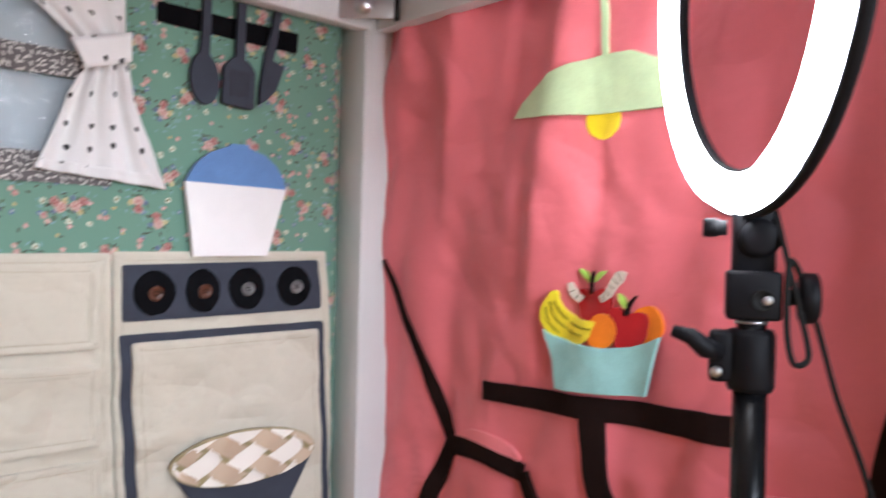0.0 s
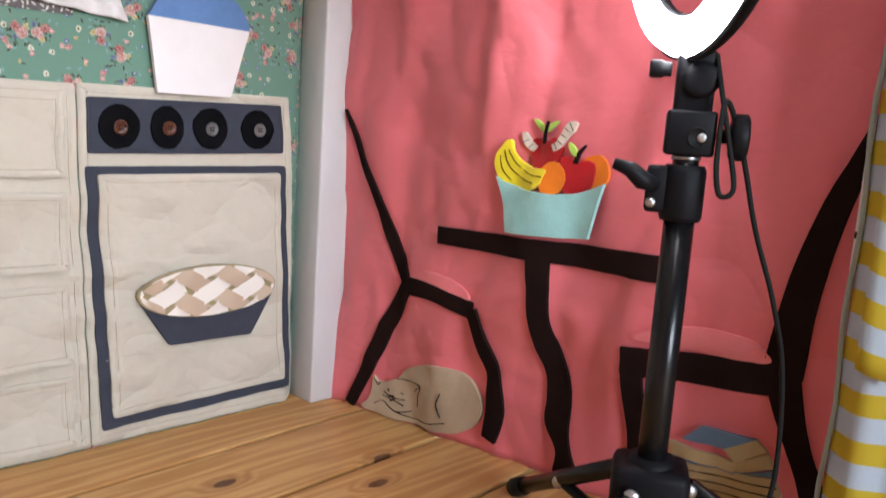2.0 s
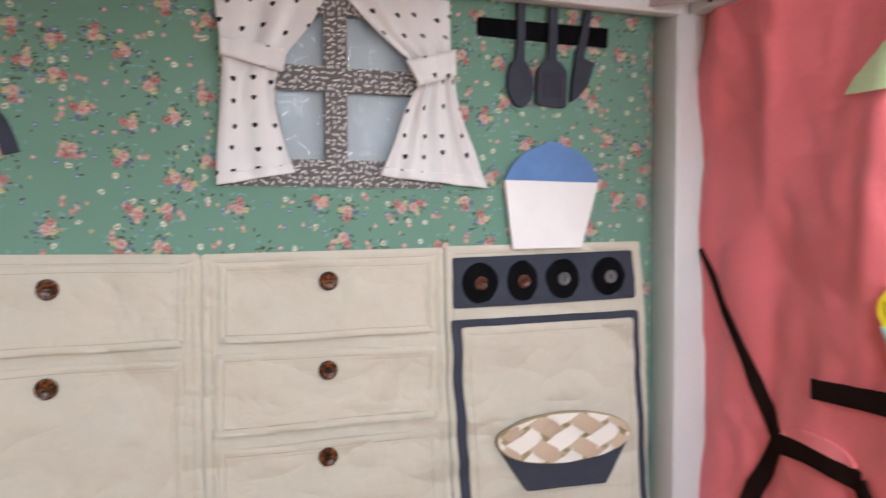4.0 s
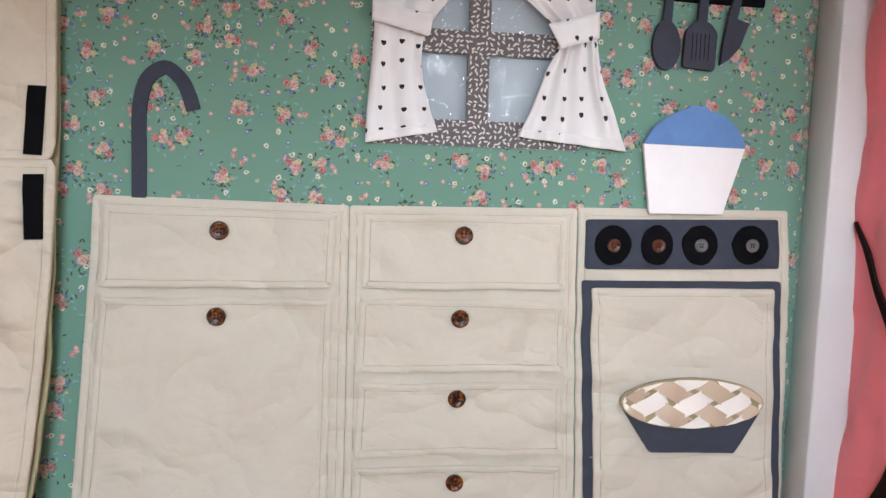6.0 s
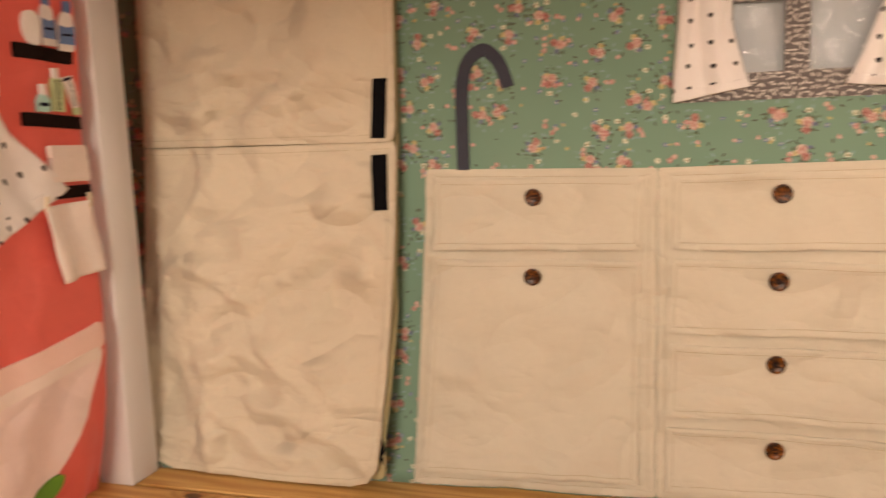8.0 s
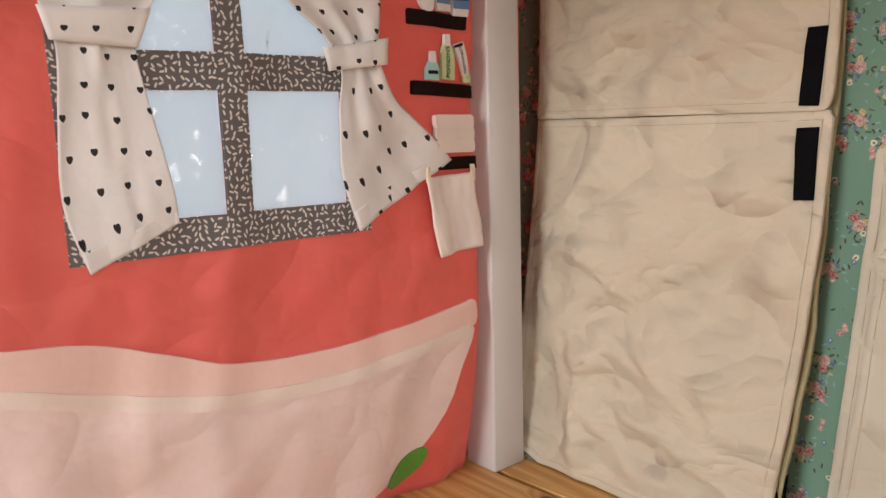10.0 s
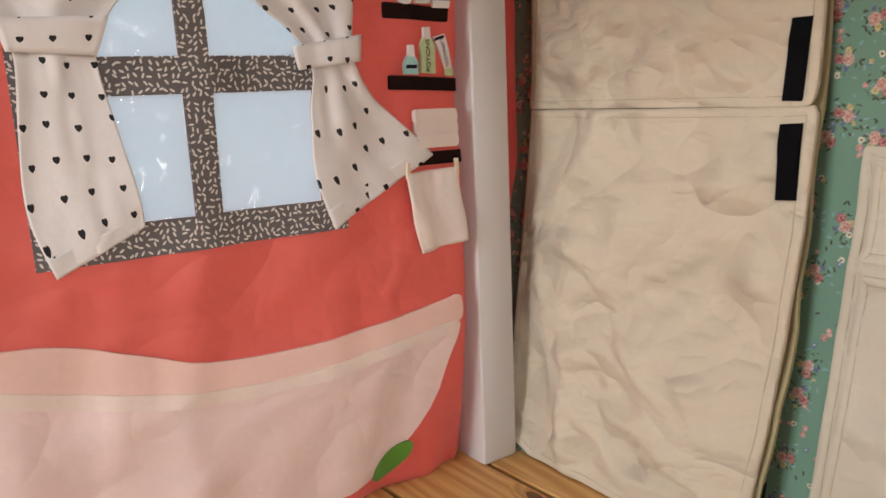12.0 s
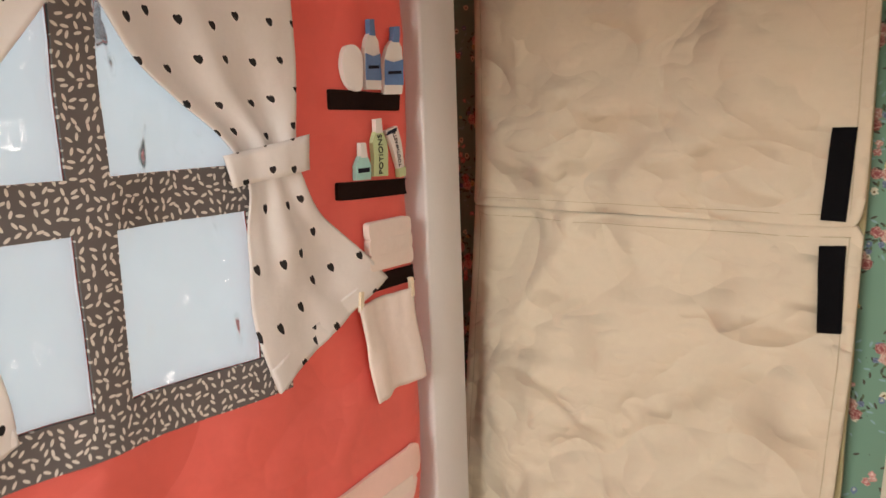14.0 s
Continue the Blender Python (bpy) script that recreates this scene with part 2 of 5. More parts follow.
def pine():
    m = Mat("pine_board", (0.42, 0.2, 0.07), 0.35)
    tc = m.node("TexCoord")
    info = m.node("ObjectInfo")
    shift = m.vmath("SCALE", (1.0, 3.7, 0.0))
    m.link(info.outputs["Random"], shift.node.inputs["Scale"])
    shift2 = m.vmath("SCALE", shift)
    shift2.node.inputs["Scale"].default_value = 7.0
    vec = m.vmath("ADD", tc.outputs["Object"], shift2)
    long = m.vmath("MULTIPLY", vec, (1.0, 9.0, 9.0))
    # knots bend the grain round them
    v = m.node("TexVoronoi", dims="2D", Scale=4.2, Randomness=1.0)
    m.link(m.vmath("MULTIPLY", vec, (1.0, 1.9, 1.0)), v.inputs["Vector"])
    knot = m.step(v.outputs["Distance"], 0.16, 0.03)
    warp = m.math("ADD", m.math("MULTIPLY", m.noise(long, 2.2, 2.0), 9.0), m.math("MULTIPLY", knot, 4.0))
    sep = m.node("SeparateXYZ")
    m.link(vec, sep.inputs[0])
    rings = m.math("SINE", m.math("ADD", m.math("MULTIPLY", sep.outputs[1], 330.0), m.math("MULTIPLY", warp, 3.0)))
    fine = m.noise(m.vmath("MULTIPLY", vec, (1.0, 40.0, 1.0)), 14.0, 6.0)
    c = m.mix(m.step(rings, -1.0, 1.0), (0.52, 0.28, 0.088), (0.72, 0.46, 0.18))
    c = m.mix(m.math("MULTIPLY", m.step(fine, 0.35, 0.7), 0.6), c, (0.4, 0.18, 0.05))
    c = m.mix(m.math("MULTIPLY", knot, 0.5), c, (0.2, 0.07, 0.02))
    core = m.math("LESS_THAN", m.math("ADD", v.outputs["Distance"], m.math("MULTIPLY", m.noise(vec, 60.0), 0.05)), 0.075)
    c = m.mix(m.math("MULTIPLY", core, 0.9), c, (0.05, 0.016, 0.007))
    tone = m.math("MULTIPLY", info.outputs["Random"], 0.3)
    c = m.mix(tone, c, (0.4, 0.19, 0.065))
    m.color(c)
    m.bump(fine, 0.12, 0.0006)
    m.link(m.step(m.noise(vec, 9.0), -0.6, 1.5), m.b.inputs["Roughness"])
    return m.m


def painted(name, color, rough=0.35):
    m = Mat(name, color, rough)
    m.mottled(color, 0.03, 9.0, 240.0)
    m.bump(m.noise(m.place(), 120.0, 3.0), 0.06, 0.0008)
    return m.m


def tortoise(name, a, b, clear=0.0):
    m = Mat(name, a, 0.3, Specular_IOR_Level=0.25)
    m.color(m.mix(m.step(m.noise(m.place(), 260.0, 3.0), 0.45, 0.75), a, b))
    if clear:
        m.b.inputs["Transmission Weight"].default_value = clear
    return m.m


def vinyl():
    m = Mat("clear_vinyl", (1, 1, 1), 0.05)
    clear = m.node("BsdfTransparent", Color=(0.96, 0.98, 1.0, 1))
    gloss = m.node("BsdfGlossy", Roughness=0.03)
    fog = m.node("BsdfTranslucent", Color=(0.85, 0.92, 1.0, 1))
    bump = m.node("Bump", Strength=0.8, Distance=0.02)
    m.link(m.noise(m.vmath("MULTIPLY", m.place(), (1.6, 1.6, 1.0)), 20.0, 1.0), bump.inputs["Height"])
    m.link(bump.outputs[0], gloss.inputs["Normal"])
    a, b = m.node("MixShader"), m.node("MixShader")
    lw = m.node("LayerWeight", Blend=0.15)
    m.link(bump.outputs[0], lw.inputs["Normal"])
    m.link(m.math("ADD", m.math("MULTIPLY", lw.outputs["Fresnel"], 0.8), 0.03), b.inputs[0])
    a.inputs[0].default_value = 0.25
    m.link(clear.outputs[0], a.inputs[1])
    m.link(fog.outputs[0], a.inputs[2])
    m.link(a.outputs[0], b.inputs[1])
    m.link(gloss.outputs[0], b.inputs[2])
    m.link(b.outputs[0], m.out.inputs["Surface"])
    return m.m


def glow(name, color, strength):
    m = Mat(name, color, 0.5)
    m.b.inputs["Emission Color"].default_value = ramp_color(color)
    m.b.inputs["Emission Strength"].default_value = strength
    return m.m


M = {
    "floral": floral_cotton(), "leaf": leaf_print("leaf_print_cotton", (0.095, 0.085, 0.085), (0.13, 0.12, 0.12), (0.6, 0.57, 0.53)), "blue_leaf": leaf_print("blue_leaf_cotton", (0.17, 0.24, 0.44), (0.22, 0.3, 0.5), (0.5, 0.58, 0.72)), "stitch": felt_mat("tan_thread", (0.4, 0.35, 0.25)), "heart": heart_print("heart_print_muslin"), "stripe": stripe_print(), "pine": pine(),
    "cream": cotton("cream_canvas", (0.52, 0.48, 0.39), 0.25, 0.04, creased=0.36), "cream_worn": cotton("wrinkled_cream_canvas", (0.54, 0.475, 0.37), 0.25, 0.04, creased=0.6),
    # pink and coral are one cotton; coral carries its warmer light in the colour
    "olive": cotton("olive_lining", (0.36, 0.31, 0.17)), "pink": cotton("pink_cotton", (0.8, 0.185, 0.215), 0.15, 0.03, 0.10, 0.45, 0.13),
    "coral": cotton("warm_lit_pink_cotton", (0.78, 0.17, 0.14), 0.2, 0.04, 0.3, 0.6, 0.2), "tub": cotton("pale_pink_cotton", (0.82, 0.66, 0.62), 0.25, 0.04, 0.12, 0.85, 0.2),
    "tub_rim": cotton("peach_cotton", (0.84, 0.6, 0.53), 0.3, 0.04, 0.14), "tub_edge": cotton("ivory_cotton_tape", (0.82, 0.69, 0.62), 0.3, 0.04, 0.1), "cushion": cotton("cushion_pink_cotton", (0.8, 0.21, 0.23), 0.4), "binding": cotton("grey_green_binding", (0.36, 0.42, 0.38)),
    # linen: cream cloth, its base darkened for the shade it hangs in
    "white_cloth": cotton("white_cotton", (0.82, 0.74, 0.69), 0.5, 0.05, 0.1), "linen": cotton("shaded_cream_linen", (0.3, 0.235, 0.19), 0.6, 0.1, 0.15),
    "slate": felt_mat("slate_felt", (0.044, 0.049, 0.066)), "black": felt_mat("black_felt", (0.005, 0.005, 0.006), 0.3), "brown": felt_mat("dark_brown_felt", (0.017, 0.009, 0.008), 0.2),
    "blue": felt_mat("blue_felt", (0.115, 0.215, 0.43)), "white": felt_mat("white_felt", (0.74, 0.72, 0.71), 0.04), "aqua": felt_mat("aqua_felt", (0.34, 0.62, 0.6)),
    "sage": felt_mat("sage_felt", (0.5, 0.62, 0.36)), "yellow": felt_mat("yellow_felt", (0.82, 0.6, 0.01)), "banana": felt_mat("banana_felt", (0.83, 0.68, 0.02)),
    "orange": felt_mat("orange_felt", (0.8, 0.2, 0.004)), "red": felt_mat("red_felt", (0.42, 0.008, 0.01)), "lime": felt_mat("lime_felt", (0.4, 0.62, 0.1)),
    "green": felt_mat("green_felt", (0.09, 0.25, 0.025)), "tan": felt_mat("tan_felt", (0.48, 0.385, 0.265)), "straw": felt_mat("straw_felt", (0.5, 0.38, 0.2)), "blue_grey": felt_mat("blue_grey_felt", (0.13, 0.2, 0.3)),
    "grey": felt_mat("worm_grey_felt", (0.55, 0.47, 0.38)), "thread": felt_mat("dark_thread", (0.02, 0.012, 0.012)), "crust": felt_mat("olive_crust_felt", (0.32, 0.26, 0.14)),
    "skin": felt_mat("cream_thread", (0.7, 0.6, 0.45)),
    # wall: for the unseen room shell, kept dark so it bounces little light
    "paint": painted("white_lacquer", (0.61, 0.605, 0.605)), "wall": painted("dimmed_wall", (0.18, 0.18, 0.185), 0.8), "top_under": painted("raw_white_tabletop", (0.62, 0.6, 0.6), 0.6),
    "steel": Mat("zinc_steel", (0.55, 0.55, 0.56), 0.35, 1.0).m, "black_plastic": plastic("black_plastic", (0.006, 0.006, 0.008), 0.42),
    "black_metal": Mat("black_anodised", (0.006, 0.006, 0.007), 0.26, 0.0, Specular_IOR_Level=0.35).m, "rubber": plastic("black_rubber", (0.012, 0.012, 0.012), 0.6),
    "button": tortoise("tortoiseshell_button", (0.014, 0.005, 0.003), (0.3, 0.09, 0.012)), "button_brown": tortoise("brown_button", (0.06, 0.02, 0.01), (0.16, 0.06, 0.03)),
    "button_clear": tortoise("clear_button", (0.5, 0.5, 0.5), (0.7, 0.7, 0.7), 0.85), "vinyl": vinyl(),
    "diffuser": glow("ring_diffuser", (1.0, 0.98, 0.95), 28.0), "sky": glow("bright_window_backdrop", (0.62, 0.82, 1.0), 0.8), "label_ink": felt_mat("ink", (0.02, 0.02, 0.03)),
    # the second satin is the same ivory ribbon with shade in its colour
    "satin": Mat("ivory_satin", (0.78, 0.73, 0.66), 0.35, Sheen_Weight=0.3).m, "satin_shaded": Mat("shaded_ivory_satin", (0.5, 0.38, 0.27), 0.3, Sheen_Weight=0.3).m, "pale_blue": cotton("pale_blue_lining", (0.58, 0.7, 0.79), 0.2, 0.03, 0.5), "pale_grey": cotton("pale_grey_lining", (0.5, 0.53, 0.54), 0.2, 0.03, 0.2),
}


# ---- building helpers ----
from mathutils import geometry

ORIGIN = {}


def thing(name, base, label, category, group=""):
    """An Empty at the base of a thing made of parts. base is in drawing units."""
    ob = new(name)
    ob.location = Vector(base) * U
    ob.empty_display_size = 0.02
    ORIGIN[ob] = Vector(base) * U
    return tagged(ob, label, category, group)


def part(name, bm, material, parent=None, label="", base=None, smooth=True):
    """Links a bmesh, drawn in drawing units, as one mesh object: a part under parent, or a thing or piece of the setting by itself."""
    root = ORIGIN[parent] if parent else Vector(base or (0, 0, 0)) * U
    for v in bm.verts:
        v.co = v.co * U - root
    uv = bm.loops.layers.uv.verify()
    flat = bm.verts.layers.float_vector.get("flat")
    skirt = bm.faces.layers.int.get("skirt")
    for f in bm.faces:
        f.smooth = smooth and not (skirt and f[skirt])
        for l in f.loops:
            if flat:
                l[uv].uv = l.vert[flat][0], l.vert[flat][1]
            else:
                c = l.vert.co
                l[uv].uv = c.x + c.y, c.z
    me = bpy.data.meshes.new(name)
    bm.to_mesh(me)
    bm.free()
    me.materials.append(material)
    ob = new(name, me)
    if parent:
        ob.parent = parent
    else:
        ob.location = root
    ORIGIN[ob] = root
    if label:
        ob["label"] = label
    return ob


def fold(a, b, seed=0.0):
    return noise.noise(Vector((a, b, seed)))


def crumple(a, b, seed):
    """Facets that meet in ridges, about zero on the whole."""
    w = 0.35 * noise.noise(Vector((a * 0.7, b * 0.7, seed + 40)))
    return 0.75 - 2.2 * abs(noise.noise(Vector((a + w, b - w, seed))))


class Wrinkles:
    """Folds pressed into cloth: straight ridges that fade out at their ends, steep on one side and soft on the other."""

    def __init__(self, seed, marks=()):
        self.rng = random.Random(seed)
        self.marks = []
        for m in marks:
            self.add(*m)

    def add(self, ax, az, bx, bz, amp, wide):
        run = math.hypot(bx - ax, bz - az)
        self.marks.append((ax, az, (bx - ax) / run, (bz - az) / run, run, amp, wide))

    def scatter(self, n, x0, x1, z0, z1, length, amp, wide, angle, spread):
        r = self.rng
        for _ in range(n):
            x, z, a, k = r.uniform(x0, x1), r.uniform(z0, z1), radians(r.gauss(angle, spread)), r.uniform(0.5, 1.5)
            h = length * k * 0.5
            self.add(x - h * math.cos(a), z - h * math.sin(a), x + h * math.cos(a), z + h * math.sin(a), amp * r.uniform(-0.6, 1.4), wide * r.uniform(0.7, 1.4))
        return self

    def __call__(self, x, z):
        out = 0.0
        for ax, az, dx, dz, run, amp, wide in self.marks:
            t = ((x - ax) * dx + (z - az) * dz) / run
            if not 0.0 < t < 1.0:
                continue
            p = (x - ax) * dz - (z - az) * dx + 0.25 * wide * math.sin(t * 9 + ax * 50)
            w = wide if p > 0 else wide * 2.4
            if abs(p) < 5 * w:
                out += amp * (4 * t * (1 - t)) ** 0.7 * math.exp(-math.sqrt(p * p + 0.04 * wide * wide) / w)
        return out


CANVAS = Wrinkles(5).scatter(26, 0.6, 1.45, 0.02, 0.6, 0.16, 0.0022, 0.009, -12, 30).scatter(30, 0.6, 1.85, 0.02, 0.6, 0.07, 0.0016, 0.006, 15, 50).scatter(8, 1.5, 1.83, 0.06, 0.45, 0.2, 0.0014, 0.01, 5, 20)
DOOR = Wrinkles(9, [(0.19, 0.19, 0.56, 0.055, 0.03, 0.035), (0.13, 0.26, 0.155, 0.03, 0.016, 0.011), (0.095, 0.47, 0.132, 0.395, 0.013, 0.008), (0.12, 0.415, 0.27, 0.345, 0.013, 0.012),
                    (0.06, 0.3, 0.2, 0.225, 0.011, 0.012), (0.14, 0.135, 0.29, 0.13, 0.011, 0.009), (0.29, 0.42, 0.39, 0.34, 0.014, 0.014), (0.24, 0.28, 0.38, 0.19, 0.012, 0.013), (0.36, 0.3, 0.44, 0.17, 0.01, 0.012),
                    (0.09, 0.72, 0.3, 0.9, 0.011, 0.014), (0.14, 0.69, 0.42, 0.8, 0.011, 0.012), (0.25, 0.69, 0.36, 0.88, 0.009, 0.012)])
DOOR.scatter(44, 0.0, 0.53, 0.02, 0.66, 0.13, 0.005, 0.009, -28, 35).scatter(40, 0.0, 0.53, 0.02, 1.05, 0.06, 0.0026, 0.005, 20, 60).scatter(14, 0.02, 0.5, 0.7, 1.05, 0.16, 0.005, 0.01, 40, 25)
BATH = Wrinkles(3).scatter(40, 0.25, 1.2, 0.03, 0.3, 0.17, 0.003, 0.008, 8, 22)
DINE = Wrinkles(14).scatter(26, 0.05, 1.05, 0.03, 0.4, 0.2, 0.006, 0.016, -30, 35).scatter(16, 0.03, 0.35, 0.1, 0.62, 0.16, 0.005, 0.012, -55, 18)


def kitchen(x, z, d=0.0):
    """A point d in front of the floral wall."""
    lean = 0.13 * max(0, 1 - x / 1.25) * max(0, 1 - z / 0.6) ** 1.3
    turn = 0.9 * max(0, x - 1.872)
    soft = 0.0
    if z < 0.62 and x > 0.57:
        # the cabinets' canvas is creased, flat again along its top
        soft = min(1, (0.62 - z) / 0.05, (x - 0.57) / 0.04) * (0.0055 * crumple(x * 5 + z * 3, z * 8 - x * 2, 12.5) + 0.0035 * crumple(x * 15 - z * 5, z * 17, 2.1))
    return Vector((x, turn - lean - d + 0.004 * fold(x * 5, z * 2, 3) - 1.4 * CANVAS(x, z) - soft, z))


def fridge_wall(x, z, d=0.0):
    y = 0.026 + 0.096 * max(0, 1 - z / 0.75) ** 1.2
    # sewn edges stay flat, the cloth between them is crumpled
    e = max(0.0, min(1.0, (x + 0.02) / 0.06, (0.555 - x) / 0.1, (z + 0.01) / 0.06, abs(z - 0.678) / 0.05 + 0.25))
    y += e * (0.012 * fold(x * 2.5, z * 2.5, 4.4) + 1.2 * DOOR(x, z) + (0.024 if z < 0.678 else 0.015) * crumple(x * 4.5 + z * 2.5, z * 5.5 - x * 3, 7.7) + 0.009 * crumple(x * 11 - z * 6, z * 12 + x * 5, 1.7))
    y += 0.018 * max(0, (x - 0.42) / 0.14) ** 2 * math.exp(-((z - 0.1) / 0.14) ** 2)
    return Vector((x, -y - d, z))


def right_wall(s, z, d=0.0):
    """A point d in front of the pink end wall; s runs from the back post to the front."""
    top = max(0, min(1, (z - 0.35) / 0.6))
    x = 1.972 + 0.06 * max(0, s / 0.6) * max(0, 1 - z / 0.45) ** 2
    x += 0.036 * fold(s * 7.5 - 1.6 * z, z * 0.8, 1.3) * (0.3 + 0.7 * top) + 0.009 * fold(s * 17 - 2 * z, z * 1.5, 5.1)
    x -= 0.03 * math.exp(-(s / 0.05) ** 2) * max(0, 1 - z / 0.25)
    x += 0.006 * fold(s * 7 + z * 5, z * 9 - s * 3, 2.2) * max(0, 1 - z / 0.45) - DINE(s, z)
    x += 0.014 * crumple(s * 5 - z * 1.5, z * 2.2 + s * 2, 6.6) + 0.005 * crumple(s * 12 + z * 3, z * 7, 3.9)
    x += 0.024 * fold(s * 13 - 1.5 * z, z * 0.7, 9.9) * math.exp(-max(0, s) / 0.3) * (0.3 + 0.7 * top)
    x += 0.011 * abs(math.sin(s * 19 - 3.2 * z + 2.5 * fold(s * 3, z, 7.7))) * top * top
    return Vector((x - d, -s, z))


def left_wall(s, z, d=0.0):
    """A point d in front of the coral end wall."""
    x = 0.01 - 0.13 * min(1, max(0, (0.25 - s) / 0.09)) - 0.045 * max(0, 1 - z / 0.3) ** 2 + 0.016 * fold(s * 7, z * 1.2, 8.3) + 0.009 * fold(s * 13 + z * 2, z * 4, 6.1) + 0.012 * math.sin(s * 40 + 6 * z) * max(0, min(1, (0.36 - s) / 0.12)) * max(0, 1 - z / 0.4) + BATH(s, z) + 0.003 * crumple(s * 6 + z * 3, z * 9, 9.2)
    return Vector((x + d, -s, z))


def smooth_loop(pts, steps=5, closed=True):
    n = len(pts)
    out = []
    for i in range(n if closed else n - 1):
        p = [Vector(pts[(i + k) % n] if closed else pts[min(n - 1, max(0, i + k))]) for k in (-1, 0, 1, 2)]
        for j in range(steps):
            t = j / steps
            out.append(0.5 * (2 * p[1] + (p[2] - p[0]) * t + (2 * p[0] - 5 * p[1] + 4 * p[2] - p[3]) * t * t + (3 * p[1] - p[0] - 3 * p[2] + p[3]) * t ** 3))
    if not closed:
        out.append(Vector(pts[-1]))
    return out


def dense(pts, gap):
    out = []
    for a, b in zip(pts, pts[1:] + pts[:1]):
        a, b = Vector(a), Vector(b)
        k = max(1, math.ceil((b - a).length / gap))
        out += [a.lerp(b, i / k) for i in range(k)]
    return out


def corners(pts, r=0.008, n=3):
    """Rounds the corners of a straight-sided outline."""
    out = []
    m = len(pts)
    for i in range(m):
        a, b, c = (Vector(pts[(i + k) % m]) for k in (-1, 0, 1))
        p, q = b + (a - b).normalized() * r, b + (c - b).normalized() * r
        for j in range(n + 1):
            t = j / n
            out.append(p * (1 - t) ** 2 + b * 2 * t * (1 - t) + q * t * t)
    return out


def band(pts, widths, steps=5):
    """The outline of a strip along a smooth line."""
    line = smooth_loop([(*p, w) for p, w in zip(pts, widths)] if not isinstance(widths, float) else [(*p, widths) for p in pts], steps, False)
    left, right = [], []
    for i, p in enumerate(line):
        d = (line[min(i + 1, len(line) - 1)] - line[max(i - 1, 0)]).to_2d().normalized()
        nrm = Vector((-d.y, d.x)) * p.z / 2
        left.append(p.to_2d() + nrm)
        right.append(p.to_2d() - nrm)
    return left + right[::-1]


def cloth(outline, wall, d=0.002, thick=0.004, grid=0.025, bm=None, puff=0.0):
    """A piece of felt or cloth of that outline lying on a wall: a top that follows the wall, and an edge with depth."""
    bm = bm or bmesh.new()
    flat = bm.verts.layers.float_vector.get("flat") or bm.verts.layers.float_vector.new("flat")
    skirt = bm.faces.layers.int.get("skirt") or bm.faces.layers.int.new("skirt")
    rim = dense([Vector(p) for p in outline], grid * 1.2)
    n = len(rim)
    xs, ys = [p.x for p in rim], [p.y for p in rim]
    inner = []
    i = 0
    gx = np.arange(min(xs) + grid * 0.6, max(xs), grid)
    gy = np.arange(min(ys) + grid * 0.6, max(ys), grid)
    for a in gx:
        for b in gy:
            inside, close = False, False
            for k in range(n):
                p, q = rim[k - 1], rim[k]
                if (p.x - a) ** 2 + (p.y - b) ** 2 < (grid * 0.45) ** 2:
                    close = True
                    break
                if (p.y > b) != (q.y > b) and a < (q.x - p.x) * (b - p.y) / (q.y - p.y) + p.x:
                    inside = not inside
            if inside and not close:
                inner.append(Vector((a, b)))
    verts, _, faces, *_ = geometry.delaunay_2d_cdt(rim + inner, [], [list(range(n))], 1, 1e-6)
    edge_count = {}
    for f in faces:
        for a, b in zip(f, f[1:] + f[:1]):
            edge_count[frozenset((a, b))] = edge_count.get(frozenset((a, b)), 0) + 1
    border = {v for e, c in edge_count.items() if c == 1 for v in e}
    top = []
    for i, v in enumerate(verts):
        lift = d + (thick if i in border else thick + puff)
        t = bm.verts.new(wall(v.x, v.y, lift))
        t[flat] = (v.x * U, v.y * U, 0)
        top.append(t)
    # the cut edge has corners of its own, so that it stays crisp
    foot, brim = {}, {}
    for i in border:
        foot[i] = bm.verts.new(wall(verts[i].x, verts[i].y, d - 0.003))
        brim[i] = bm.verts.new(top[i].co)
        for v in (foot[i], brim[i]):
            v[flat] = (verts[i].x * U, verts[i].y * U, 0)
    for f in faces:
        bm.faces.new([top[i] for i in f])
        for a, b in zip(f, f[1:] + f[:1]):
            if edge_count[frozenset((a, b))] == 1:
                bm.faces.new((brim[b], brim[a], foot[a], foot[b]))[skirt] = 1
    bm.normal_update()
    # fronts look away from the wall
    c = sum((v.co for v in top), Vector()) / len(top)
    p0 = wall(verts[0].x, verts[0].y, 0.0)
    p1 = wall(verts[0].x, verts[0].y, 1.0)
    s = sum((f.normal * f.calc_area() for f in bm.faces), Vector())
    if s.dot(p1 - p0) < 0:
        bmesh.ops.reverse_faces(bm, faces=bm.faces)
    return bm


def rect(a, b, c, d):
    return [(a, c), (b, c), (b, d), (a, d)]


def ellipse(x, y, rx, ry, n=24, wob=0.0, seed=0.0):
    return [(x + rx * math.cos(t) * (1 + wob * fold(math.cos(t) * 2, math.sin(t) * 2, seed)), y + ry * math.sin(t) * (1 + wob * fold(math.cos(t) * 2, math.sin(t) * 2, seed)))
            for t in (2 * math.pi * i / n for i in range(n))]


def box(bm, a, b, bevel=0.0):
    """A box between two corners, with its edges taken off."""
    m = Matrix.LocRotScale([(p + q) / 2 for p, q in zip(a, b)], None, [abs(q - p) for p, q in zip(a, b)])
    r = bmesh.ops.create_cube(bm, size=1, matrix=m)
    if bevel:
        vs = set(r["verts"])
        bmesh.ops.bevel(bm, geom=[e for e in bm.edges if e.verts[0] in vs and e.verts[1] in vs], offset=bevel, segments=2, affect="EDGES", profile=0.5)
    return bm


